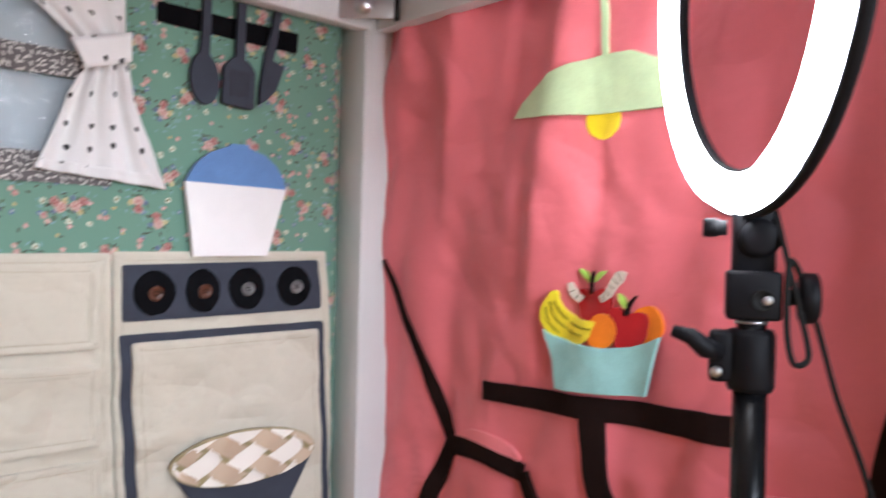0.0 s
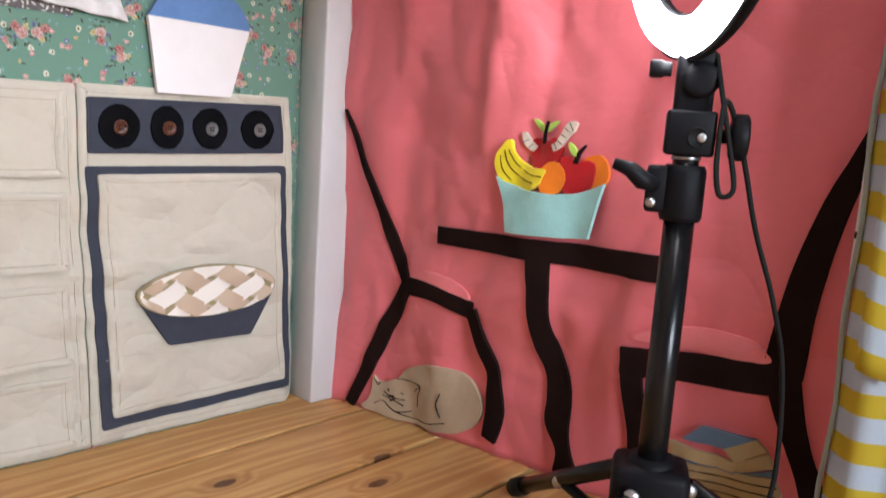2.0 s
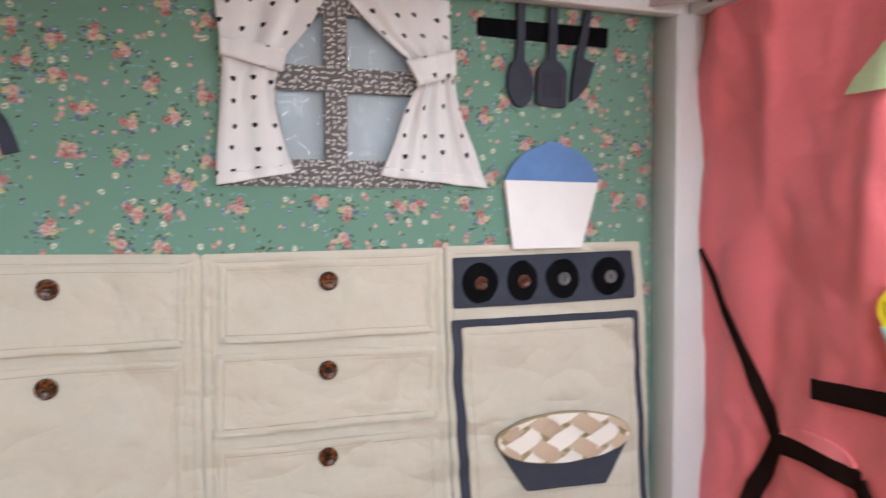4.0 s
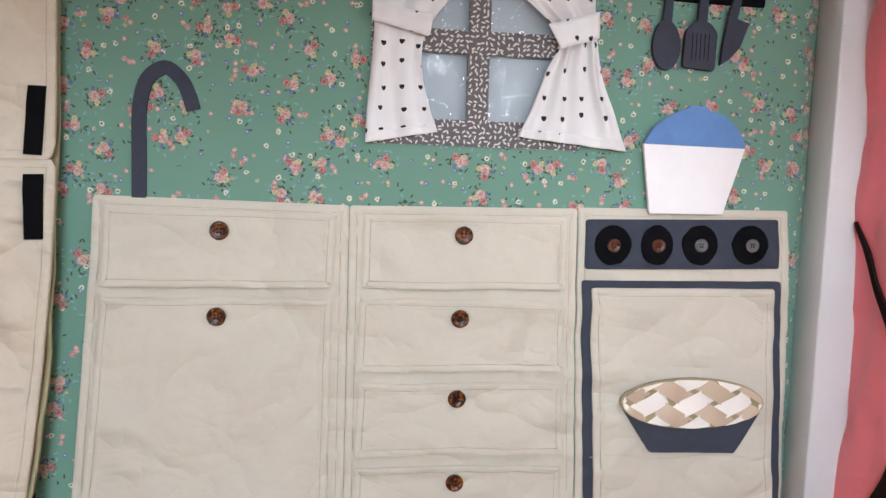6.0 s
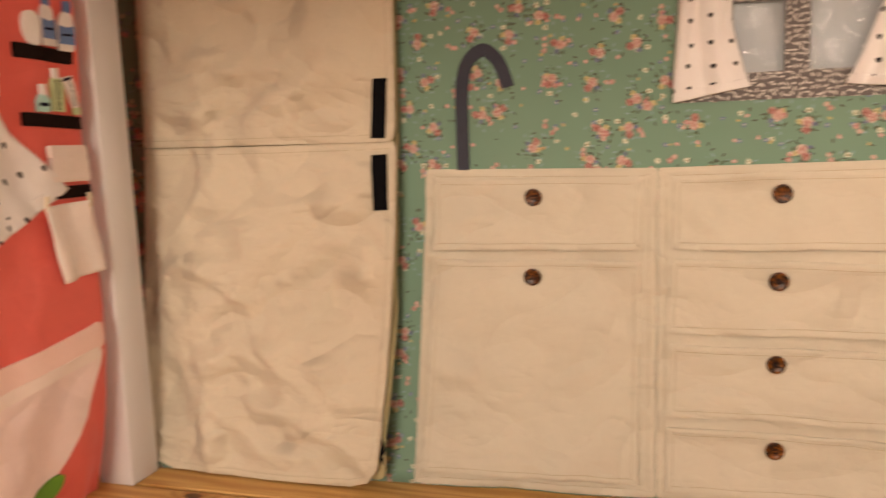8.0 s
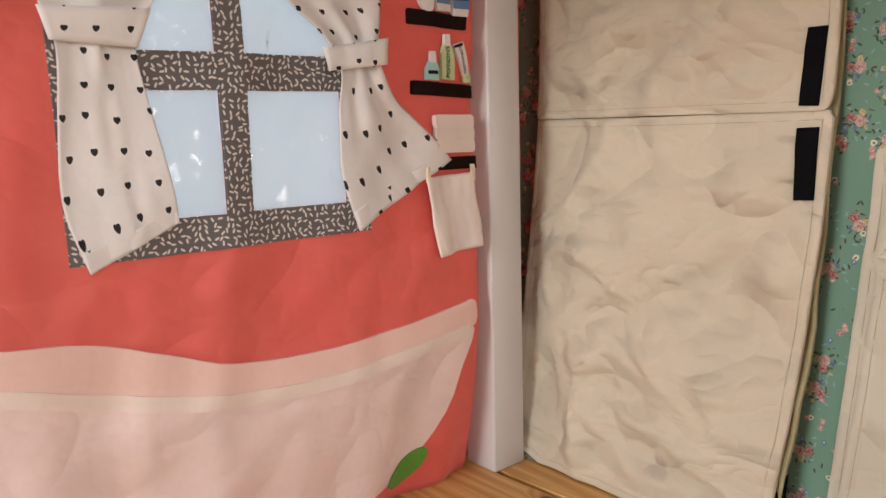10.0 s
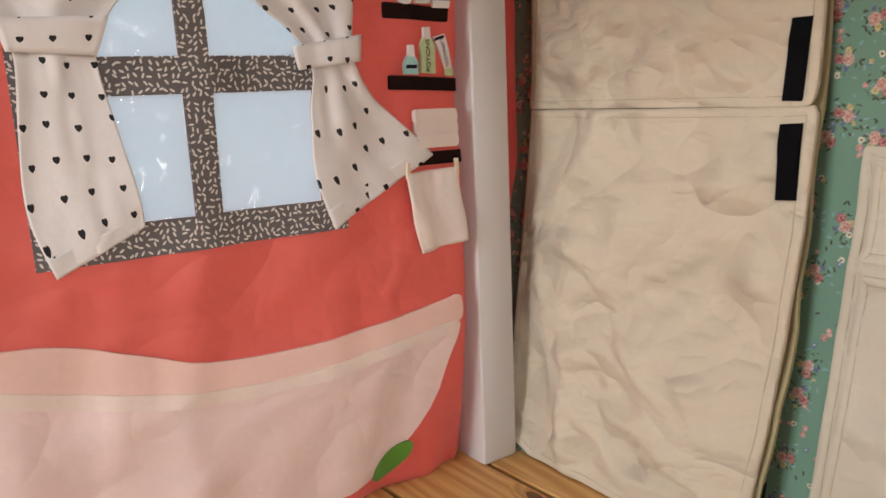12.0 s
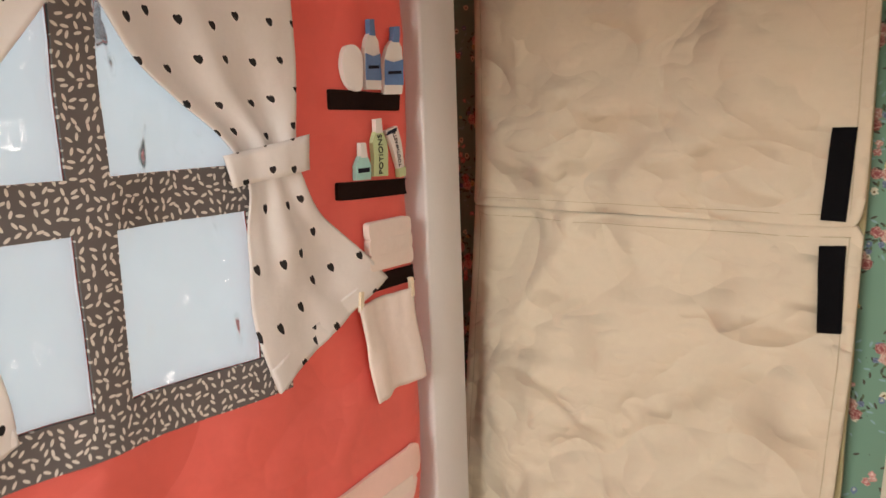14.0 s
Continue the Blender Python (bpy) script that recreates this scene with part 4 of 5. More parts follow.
def clip_convex(poly, clip):
    out = [Vector(p) for p in poly]
    for a, b in zip(clip, clip[1:] + clip[:1]):
        a, b = Vector(a), Vector(b)
        nxt = []
        inside = lambda p: (b - a).cross(p - a) >= 0
        for p, q in zip(out, out[1:] + out[:1]):
            if inside(p):
                nxt.append(p)
            if inside(p) != inside(q):
                d1, d2 = (b - a).cross(p - a), (b - a).cross(q - a)
                nxt.append(p.lerp(q, d1 / (d1 - d2)))
        out = nxt
        if len(out) < 3:
            return []
    return out


def build_pie():
    pie = thing("pie", kitchen(1.69, 0.165, 0.02), "slate felt pie dish with woven satin ribbon crust", "pie")
    part("dish", cloth(corners([(1.55, 0.252), (1.82, 0.25), (1.773, 0.166), (1.606, 0.169)], 0.004), kitchen, 0.0175, 0.005), M["slate"], pie)
    rim = ellipse(1.683, 0.265, 0.139, 0.048, 32)
    part("crust", cloth(rim, kitchen, 0.0225, 0.005), M["crust"], pie, "olive felt crust")
    inner = ellipse(1.683, 0.265, 0.136, 0.046, 28)
    u, v = Vector((0.87, 0.5)).normalized(), Vector((0.87, -0.5)).normalized()
    g, w = 0.047, 0.031
    for i in range(-6, 7):
        for j in range(-6, 7):
            c = Vector((1.683, 0.265)) + u * g * i + v * g * j
            rising = (i + j) % 2 == 0
            a, b = (u, v) if rising else (v, u)
            side = Vector((-a.y, a.x)) * w / 2
            bm = bmesh.new()
            fl = bm.verts.layers.float_vector.new("flat")
            n = 8
            # an arched length of ribbon that dives under its neighbours at both ends
            for k in range(n):
                t0, t1 = (-1 + 2 * k / n), (-1 + 2 * (k + 1) / n)
                quad = [c + a * g * 0.88 * t0 - side, c + a * g * 0.88 * t1 - side, c + a * g * 0.88 * t1 + side, c + a * g * 0.88 * t0 + side]
                q = clip_convex(quad, inner)
                if len(q) < 3:
                    continue
                top = []
                for p in q:
                    t = (p - c).dot(a) / (g * 0.88)
                    x = bm.verts.new(kitchen(p.x, p.y, 0.0305 + 0.0032 * math.cos(t * math.pi)))
                    x[fl] = (t, (p - c).dot(side) / w, 0)
                    top.append(x)
                bm.faces.new(top)
            if not bm.faces or sum(f.calc_area() for f in bm.faces) < 1.5e-4:
                bm.free()
                continue
            bmesh.ops.remove_doubles(bm, verts=bm.verts, dist=1e-5)
            bmesh.ops.recalc_face_normals(bm, faces=bm.faces)
            # falling lengths get the darker satin, for how the ribbon's gloss turns
            part("ribbon", bm, M["satin"] if rising or (i * 3 + j) % 4 == 0 else M["satin_shaded"], pie, smooth=True)


def build_canister():
    c = thing("canister", kitchen(1.65, 0.62, 0.01), "white felt canister with a domed blue lid", "canister")
    part("body", cloth([(1.58, 0.618), (1.72, 0.62), (1.756, 0.742), (1.562, 0.744)], kitchen, 0.012, 0.006), M["white"], c)
    part("lid", cloth([(1.562, 0.744), (1.756, 0.742), (1.75, 0.762), (1.735, 0.783), (1.712, 0.8), (1.68, 0.81), (1.676, 0.816), (1.645, 0.815), (1.64, 0.81), (1.606, 0.797), (1.58, 0.775)], kitchen, 0.012, 0.007), M["blue"], c, "blue felt lid")


def build_faucet():
    f = part("faucet", cloth(band([(0.675, 0.615), (0.675, 0.7), (0.676, 0.77), (0.688, 0.818), (0.718, 0.84), (0.744, 0.822), (0.757, 0.797), (0.765, 0.77)], 0.024), kitchen, 0.002, 0.004, 0.02), M["slate"], base=kitchen(0.675, 0.615, 0))
    tagged(f, "slate felt swan neck faucet above the sink cabinet", "faucet")


def build_utensils():
    r = part("utensil_rail", cloth(corners([(1.515, 1.037), (1.783, 1.037), (1.781, 1.0), (1.515, 1.004)], 0.003), kitchen, 0.001, 0.004), M["black"], base=kitchen(1.65, 1.02, 0))
    tagged(r, "black hook and loop strip holding the utensils", "utensil rail")
    s = thing("spoon", kitchen(1.6, 0.88, 0), "slate felt cooking spoon on the black strip", "utensil", "felt utensils")
    part("handle", cloth(band([(1.598, 1.067), (1.597, 1.0), (1.594, 0.955)], [0.015, 0.015, 0.018]), kitchen, 0.008, 0.006, 0.02), M["slate"], s)
    part("bowl", cloth(smooth_loop([(1.583, 0.962), (1.572, 0.94), (1.571, 0.91), (1.582, 0.885), (1.598, 0.878), (1.613, 0.887), (1.622, 0.912), (1.618, 0.942), (1.604, 0.962)], 4), kitchen, 0.008, 0.006, 0.02), M["slate"], s)
    t = thing("spatula", kitchen(1.655, 0.88, 0), "slate felt slotted spatula on the black strip", "utensil", "felt utensils")
    part("handle", cloth(band([(1.662, 1.064), (1.661, 1.0), (1.66, 0.955)], [0.016, 0.016, 0.018]), kitchen, 0.01, 0.006, 0.02), M["slate"], t)
    blade = part("blade", cloth(corners([(1.63, 0.95), (1.648, 0.968), (1.674, 0.966), (1.69, 0.948), (1.688, 0.88), (1.627, 0.884)], 0.007), kitchen, 0.01, 0.006, 0.02), M["slate"], t)
    for i in range(5):
        part("slot", cloth(rect(1.642 + i * 0.0078, 1.6435 + i * 0.0078, 0.898 + 0.002 * (i % 2), 0.945), kitchen, 0.0155, 0.001), M["thread"], blade)
    k = thing("knife", kitchen(1.72, 0.9, 0), "slate felt kitchen knife on the black strip", "utensil", "felt utensils")
    part("handle", cloth(band([(1.736, 1.066), (1.728, 1.02), (1.718, 0.978)], [0.014, 0.014, 0.018]), kitchen, 0.008, 0.006, 0.02), M["slate"], k)
    part("blade", cloth([(1.711, 0.985), (1.728, 0.975), (1.75, 0.968), (1.735, 0.925), (1.715, 0.902), (1.7, 0.892), (1.702, 0.925)], kitchen, 0.008, 0.006, 0.02), M["slate"], k)


def build_fridge():
    f = thing("fridge", fridge_wall(0.27, 0.0, 0), "cream canvas fridge with two cloth doors and black handles", "fridge")
    part("back_panel", cloth(corners([(0.0, 0.02), (0.53, 0.02), (0.547, 0.3), (0.554, 1.08), (0.0, 1.08)], 0.02), lambda s, z, d=0: fridge_wall(min(s, 0.5), z, d) + Vector((s - min(s, 0.5), 0, 0)), -0.016, 0.004, 0.03), M["olive"], f, "olive canvas lining")
    part("latch_strip", cloth([(0.52, 0.07), (0.528, 0.055), (0.538, 0.1), (0.538, 0.135), (0.529, 0.12)], fridge_wall, -0.011, 0.003, 0.02), M["black"], f, "black felt strip behind the door edge")
    up = [(-0.022, 0.678), (0.545, 0.676), (0.552, 0.7), (0.558, 1.08), (-0.012, 1.08)]
    u = part("freezer_door", cloth(corners(up, 0.01), fridge_wall, 0.0125, 0.003, 0.011), M["cream_worn"], f, "cream canvas upper door")
    hem(u, corners(up, 0.01), fridge_wall, 0.0163, 0.02, "cream_worn")
    seam(u, up, fridge_wall, 0.0164, 0.0142)
    low = [(-0.024, 0.677), (0.25, 0.675), (0.545, 0.677), (0.552, 0.665), (0.55, 0.5), (0.541, 0.3), (0.53, 0.1), (0.522, 0.05), (0.5, 0.02), (0.46, 0.006), (0.25, 0.004), (0.05, 0.004), (0.0, 0.02), (-0.022, 0.05), (-0.03, 0.1)]
    d = part("fridge_door", cloth(low, fridge_wall, 0.006, 0.003, 0.011), M["cream_worn"], f, "wrinkled cream canvas lower door")
    hem(d, low, fridge_wall, 0.0098, 0.02, "cream_worn")
    seam(d, low, fridge_wall, 0.0099, 0.0142)
    for o in ([(0.513, 0.796), (0.54, 0.796), (0.534, 0.683), (0.506, 0.684)], [(0.507, 0.652), (0.535, 0.653), (0.538, 0.547), (0.512, 0.546)]):
        part("handle", cloth(o, fridge_wall, 0.0165 if o[0][1] > 0.7 else 0.0125, 0.004), M["black"], f, "black felt handle")


# ---- dining wall ----
def build_dining():
    a = thing("dining_chair", right_wall(0.25, 0, 0), "dark brown felt chair sewn on the pink wall", "chair", "felt chairs")
    part("backrest", cloth(band([(0.056, 0.615), (0.1, 0.53), (0.16, 0.44), (0.2, 0.36), (0.243, 0.288)], [0.005, 0.014, 0.021, 0.024, 0.036]), right_wall, 0.002, 0.004), M["brown"], a)
    part("leg", cloth(band([(0.243, 0.288), (0.19, 0.19), (0.14, 0.09), (0.095, 0.002)], [0.036, 0.032, 0.029, 0.024]), right_wall, 0.0025, 0.004), M["brown"], a)
    part("seat", cloth(band([(0.243, 0.288), (0.33, 0.287), (0.415, 0.27)], [0.036, 0.032, 0.032]), right_wall, 0.003, 0.004), M["brown"], a)
    part("leg", cloth(band([(0.415, 0.272), (0.445, 0.21), (0.466, 0.165), (0.466, 0.1), (0.448, 0.03)], [0.027, 0.029, 0.031, 0.036, 0.03]), right_wall, 0.0035, 0.004), M["brown"], a)
    part("cushion", cloth(smooth_loop([(0.258, 0.305), (0.3, 0.324), (0.36, 0.322), (0.398, 0.305), (0.404, 0.288), (0.33, 0.302)], 4), right_wall, 0.001, 0.005, puff=0.003), M["cushion"], a, "pink cotton cushion")
    b = thing("dining_chair", right_wall(0.9, 0, 0), "dark brown felt chair with a pink cushion on the pink wall", "chair", "felt chairs")
    part("backrest", cloth(band([(1.035, 0.64), (1.0, 0.53), (0.975, 0.43), (0.958, 0.3)], [0.012, 0.03, 0.04, 0.05]), right_wall, 0.002, 0.004), M["brown"], b)
    part("leg", cloth(band([(0.958, 0.3), (0.972, 0.24), (0.985, 0.19), (1.005, 0.12), (1.02, 0.01)], [0.045, 0.038, 0.034, 0.032, 0.03]), right_wall, 0.0025, 0.004), M["brown"], b)
    part("seat", cloth([(0.724, 0.283), (0.95, 0.312), (0.955, 0.268), (0.76, 0.243), (0.725, 0.243)], right_wall, 0.003, 0.004), M["brown"], b)
    part("leg", cloth(band([(0.743, 0.25), (0.748, 0.2), (0.753, 0.15), (0.75, 0.09), (0.76, 0.01)], [0.034, 0.034, 0.037, 0.035, 0.03]), right_wall, 0.0035, 0.004), M["brown"], b)
    part("cushion", cloth(smooth_loop([(0.745, 0.3), (0.775, 0.322), (0.84, 0.337), (0.905, 0.338), (0.938, 0.325), (0.935, 0.31), (0.84, 0.302)], 4), right_wall, 0.001, 0.005, puff=0.004), M["cushion"], b, "pink cotton cushion")
    t = thing("dining_table", right_wall(0.58, 0, 0), "dark brown felt table sewn on the pink wall", "table")
    part("tabletop", cloth([(0.33, 0.414), (0.48, 0.418), (0.65, 0.425), (0.79, 0.431), (0.79, 0.39), (0.65, 0.388), (0.48, 0.384), (0.332, 0.382)], right_wall, 0.002, 0.004), M["brown"], t)
    part("leg", cloth(band([(0.558, 0.39), (0.562, 0.33), (0.566, 0.272), (0.596, 0.204), (0.598, 0.15), (0.595, 0.105), (0.61, 0.06), (0.615, 0.02)], [0.04, 0.038, 0.038, 0.042, 0.046, 0.05, 0.034, 0.06]), right_wall, 0.0025, 0.004), M["brown"], t)
    lamp = thing("pendant_lamp", right_wall(0.56, 0.82, 0), "sage green felt pendant lamp with a yellow bulb", "lamp")
    part("cord", cloth(band([(0.557, 1.1), (0.556, 1.02), (0.556, 0.94)], 0.011), right_wall, 0.002, 0.003), M["sage"], lamp)
    part("bulb", cloth(ellipse(0.557, 0.846, 0.029, 0.031, 20), right_wall, 0.001, 0.003), M["yellow"], lamp, "yellow felt bulb")
    part("shade", cloth([(0.39, 0.862), (0.405, 0.885), (0.433, 0.907), (0.468, 0.924), (0.506, 0.936), (0.56, 0.945), (0.61, 0.942), (0.655, 0.924), (0.685, 0.902), (0.702, 0.875), (0.706, 0.852), (0.66, 0.853), (0.53, 0.855), (0.45, 0.858)], right_wall, 0.004, 0.004), M["sage"], lamp, "sage felt shade")


def build_fruit_bowl():
    f = thing("fruit_bowl", right_wall(0.57, 0.428, 0), "aqua felt bowl heaped with felt fruit on the table", "fruit bowl")
    W = right_wall
    part("orange", cloth(smooth_loop([(0.622, 0.55), (0.632, 0.563), (0.65, 0.565), (0.665, 0.55), (0.668, 0.527), (0.64, 0.505)], 4), W, 0.002, 0.004, 0.015), M["orange"], f)
    ap = part("apple", cloth(smooth_loop([(0.516, 0.57), (0.524, 0.585), (0.547, 0.58), (0.57, 0.588), (0.583, 0.572), (0.576, 0.545), (0.55, 0.53), (0.527, 0.537)], 4), W, 0.003, 0.004, 0.015), M["red"], f)
    part("stem", cloth(band([(0.547, 0.577), (0.547, 0.595), (0.552, 0.613)], [0.006, 0.005, 0.003]), W, 0.008, 0.002, 0.01), M["brown"], ap)
    for o in ([(0.524, 0.616), (0.53, 0.602), (0.543, 0.594), (0.537, 0.609)], [(0.553, 0.596), (0.563, 0.602), (0.575, 0.614), (0.56, 0.61)]):
        part("leaf", cloth(smooth_loop(o, 3), W, 0.007, 0.002, 0.01), M["lime"], ap)
    for o in (band([(0.567, 0.571), (0.578, 0.578), (0.588, 0.594), (0.598, 0.606), (0.605, 0.605)], [0.011, 0.012, 0.013, 0.018, 0.014]), band([(0.524, 0.567), (0.513, 0.577), (0.507, 0.593)], [0.012, 0.012, 0.006])):
        worm = part("worm", cloth(o, W, 0.007, 0.003, 0.01), M["grey"], ap, "grey speckled felt worm")
        n = len(o) // 2
        for k in range(3, n - 3, 3):
            a, b = Vector(o[k]), Vector(o[-1 - k])
            part("ring_stitch", tube(bmesh.new(), [W(*a.lerp(b, t), 0.0103) for t in (0.1, 0.5, 0.9)], 0.0007, 4), M["thread"], worm)
    ap2 = part("apple", cloth(smooth_loop([(0.583, 0.55), (0.594, 0.561), (0.612, 0.553), (0.634, 0.556), (0.645, 0.545), (0.64, 0.515), (0.62, 0.5), (0.596, 0.503)], 4), W, 0.006, 0.004, 0.015), M["red"], f)
    part("stem", cloth(band([(0.612, 0.55), (0.616, 0.565), (0.627, 0.579)], [0.007, 0.006, 0.002]), W, 0.011, 0.002, 0.01), M["brown"], ap2)
    part("leaf", cloth(smooth_loop([(0.598, 0.582), (0.601, 0.568), (0.613, 0.56), (0.611, 0.573)], 3), W, 0.011, 0.002, 0.01), M["lime"], ap2)
    part("orange", cloth(ellipse(0.571, 0.523, 0.025, 0.027, 20), W, 0.008, 0.004, 0.015), M["orange"], f)
    ba = part("banana", cloth(smooth_loop([(0.462, 0.53), (0.464, 0.553), (0.474, 0.567), (0.484, 0.579), (0.492, 0.578), (0.494, 0.562), (0.507, 0.546), (0.53, 0.537), (0.558, 0.536), (0.556, 0.524), (0.55, 0.508), (0.52, 0.496), (0.48, 0.503)], 3), W, 0.01, 0.004, 0.015), M["banana"], f)
    for o in ([(0.487, 0.563), (0.5, 0.54), (0.525, 0.527), (0.555, 0.524)], [(0.48, 0.562), (0.487, 0.535), (0.51, 0.518), (0.54, 0.513)], [(0.472, 0.553), (0.475, 0.53), (0.49, 0.512)]):
        part("outline_stitch", tube(bmesh.new(), [W(*p, 0.0145) for p in smooth_loop([Vector(q) for q in o], 4, False)], 0.0008, 4), M["thread"], ba)
    part("bowl", cloth([(0.466, 0.517), (0.482, 0.508), (0.52, 0.5), (0.575, 0.498), (0.62, 0.504), (0.65, 0.514), (0.671, 0.524), (0.66, 0.48), (0.648, 0.436), (0.6, 0.431), (0.55, 0.428), (0.493, 0.426), (0.48, 0.47)], W, 0.013, 0.005), M["aqua"], f, "aqua felt bowl")


def build_cat():
    W = right_wall
    c = part("cat_patch", cloth(smooth_loop([(0.135, 0.01), (0.15, 0.026), (0.158, 0.05), (0.16, 0.08), (0.175, 0.07), (0.225, 0.09), (0.25, 0.115), (0.29, 0.135), (0.345, 0.149), (0.4, 0.143), (0.432, 0.115), (0.437, 0.085), (0.42, 0.052), (0.38, 0.022), (0.33, 0.01), (0.25, 0.004), (0.17, 0.004)], 4), W, 0.002, 0.005), M["tan"])
    tagged(c, "tan felt patch of a curled sleeping cat above the floor", "cat patch")
    lines = ([(0.225, 0.09), (0.26, 0.094), (0.293, 0.092), (0.28, 0.068), (0.274, 0.045), (0.255, 0.028), (0.225, 0.02)], [(0.165, 0.022), (0.19, 0.034), (0.225, 0.02), (0.29, 0.016), (0.355, 0.036)], [(0.345, 0.045), (0.338, 0.07), (0.35, 0.095)],
             [(0.2, 0.063), (0.206, 0.058)], [(0.236, 0.063), (0.243, 0.061)], [(0.19, 0.054), (0.205, 0.049)], [(0.187, 0.045), (0.205, 0.045)], [(0.223, 0.048), (0.246, 0.05)], [(0.222, 0.044), (0.243, 0.037)],
             [(0.206, 0.051), (0.222, 0.051), (0.213, 0.04), (0.206, 0.051)], [(0.209, 0.049), (0.218, 0.049), (0.213, 0.044)], [(0.162, 0.078), (0.172, 0.064), (0.178, 0.07)], [(0.292, 0.09), (0.275, 0.08), (0.272, 0.075)])
    for o in lines:
        part("outline_stitch", tube(bmesh.new(), [W(*p, 0.0072) for p in smooth_loop([Vector(q) for q in o], 4, False)], 0.0011, 4), M["thread"], c)


def build_books():
    W = right_wall
    b = thing("book_stack", W(0.88, 0.02, 0), "felt stack of blue and straw books on the pink wall", "books")
    for o, m in (([(0.82, 0.16), (0.85, 0.19), (0.93, 0.196), (0.885, 0.166)], "blue_grey"), ([(0.885, 0.166), (0.93, 0.196), (0.944, 0.18), (0.9, 0.15)], "straw"), ([(0.8, 0.15), (0.9, 0.15), (0.944, 0.178), (0.953, 0.158), (0.9, 0.132), (0.8, 0.128)], "straw"),
                 ([(0.8, 0.126), (0.9, 0.13), (0.953, 0.155), (0.955, 0.145), (0.8, 0.12)], "blue_grey"), ([(0.8, 0.118), (0.955, 0.143), (0.965, 0.12), (0.965, 0.03), (0.94, 0.012), (0.8, 0.01)], "straw")):
        part("book", cloth(o, W, 0.002, 0.005), M[m], b)
    for i in range(7):
        part("page_line", tube(bmesh.new(), [W(0.81 + 0.15 * k / 6, 0.11 - i * 0.014 + 0.02 * k / 6, 0.0072) for k in range(7)], 0.001, 4), M["brown"], b)


# ---- bath wall ----
def bath_window():
    build_window("window_2", left_wall, 0.486, 0.944, 0.506, 1.0, (0.69, 0.731), (0.728, 0.78), 0.049, 0.044, "grey leaf print window frame with vinyl panes on the coral wall", 5.0, "pale_blue")
    lab = "white muslin curtain with black hearts tied aside"
    build_curtain(left_wall, [(0.455, 0.97, 0.705, 0.97, 0.7), (0.45, 0.9, 0.655, 0.89, 0.9), (0.46, 0.82, 0.565, 0.815, 1.0), (0.462, 0.765, 0.535, 0.76, 1.0), (0.43, 0.715, 0.541, 0.69, 0.7), (0.37, 0.66, 0.542, 0.6, 0.5), (0.316, 0.612, 0.514, 0.508, 0.5)],
                  [(0.452, 0.81, 0.567, 0.792, 0.5), (0.456, 0.769, 0.56, 0.757, 0.5)], 2.2, 0.4, lab, 0.21)
    build_curtain(left_wall, [(0.71, 0.97, 0.975, 0.97, 0.7), (0.77, 0.89, 0.965, 0.89, 0.9), (0.83, 0.815, 0.945, 0.815, 1.0), (0.838, 0.775, 0.935, 0.775, 0.8), (0.825, 0.69, 0.942, 0.69, 0.5), (0.808, 0.6, 0.945, 0.58, 0.4), (0.803, 0.55, 0.922, 0.494, 0.4)],
                  [(0.82, 0.83, 0.955, 0.825, 0.5), (0.84, 0.78, 0.945, 0.785, 0.5)], 1.6, 2.6, lab, 0.17)


def build_bathtub():
    W = left_wall
    t = thing("bathtub", W(0.7, 0.03, 0), "pale pink cotton bathtub sewn on the coral wall", "bathtub")
    body = smooth_loop([(0.275, 0.31), (0.297, 0.237), (0.33, 0.17), (0.37, 0.11), (0.42, 0.06), (0.48, 0.032), (0.6, 0.022), (0.85, 0.02), (1.05, 0.03), (1.15, 0.1), (1.22, 0.38), (1.05, 0.37), (0.91, 0.325), (0.74, 0.287), (0.58, 0.275), (0.43, 0.288)], 4)
    part("tub_body", cloth(body, W, 0.002, 0.003, 0.018), M["tub"], t)
    rim = smooth_loop([(0.265, 0.345), (0.278, 0.357), (0.3, 0.352), (0.396, 0.338), (0.572, 0.325), (0.73, 0.335), (0.833, 0.37), (0.937, 0.405), (1.035, 0.418), (1.2, 0.44), (1.22, 0.38), (1.05, 0.36), (0.91, 0.318), (0.74, 0.28), (0.58, 0.268), (0.43, 0.281), (0.28, 0.302)], 4)
    part("rim", cloth(rim, W, 0.006, 0.002, 0.02), M["tub_rim"], t, "peach cotton rim")
    tape = [(0.283, 0.3), (0.43, 0.283), (0.58, 0.271), (0.74, 0.282), (0.91, 0.32), (1.05, 0.362), (1.21, 0.382)]
    part("rim_tape", cloth(band(tape, 0.022), W, 0.0085, 0.001, 0.012), M["tub_edge"], t, "ivory cotton tape along the rim")
    part("foot", cloth(smooth_loop([(0.45, 0.032), (0.447, 0.06), (0.42, 0.085), (0.385, 0.096), (0.374, 0.085), (0.385, 0.06), (0.42, 0.036)], 4), W, 0.007, 0.004), M["green"], t, "green felt foot")


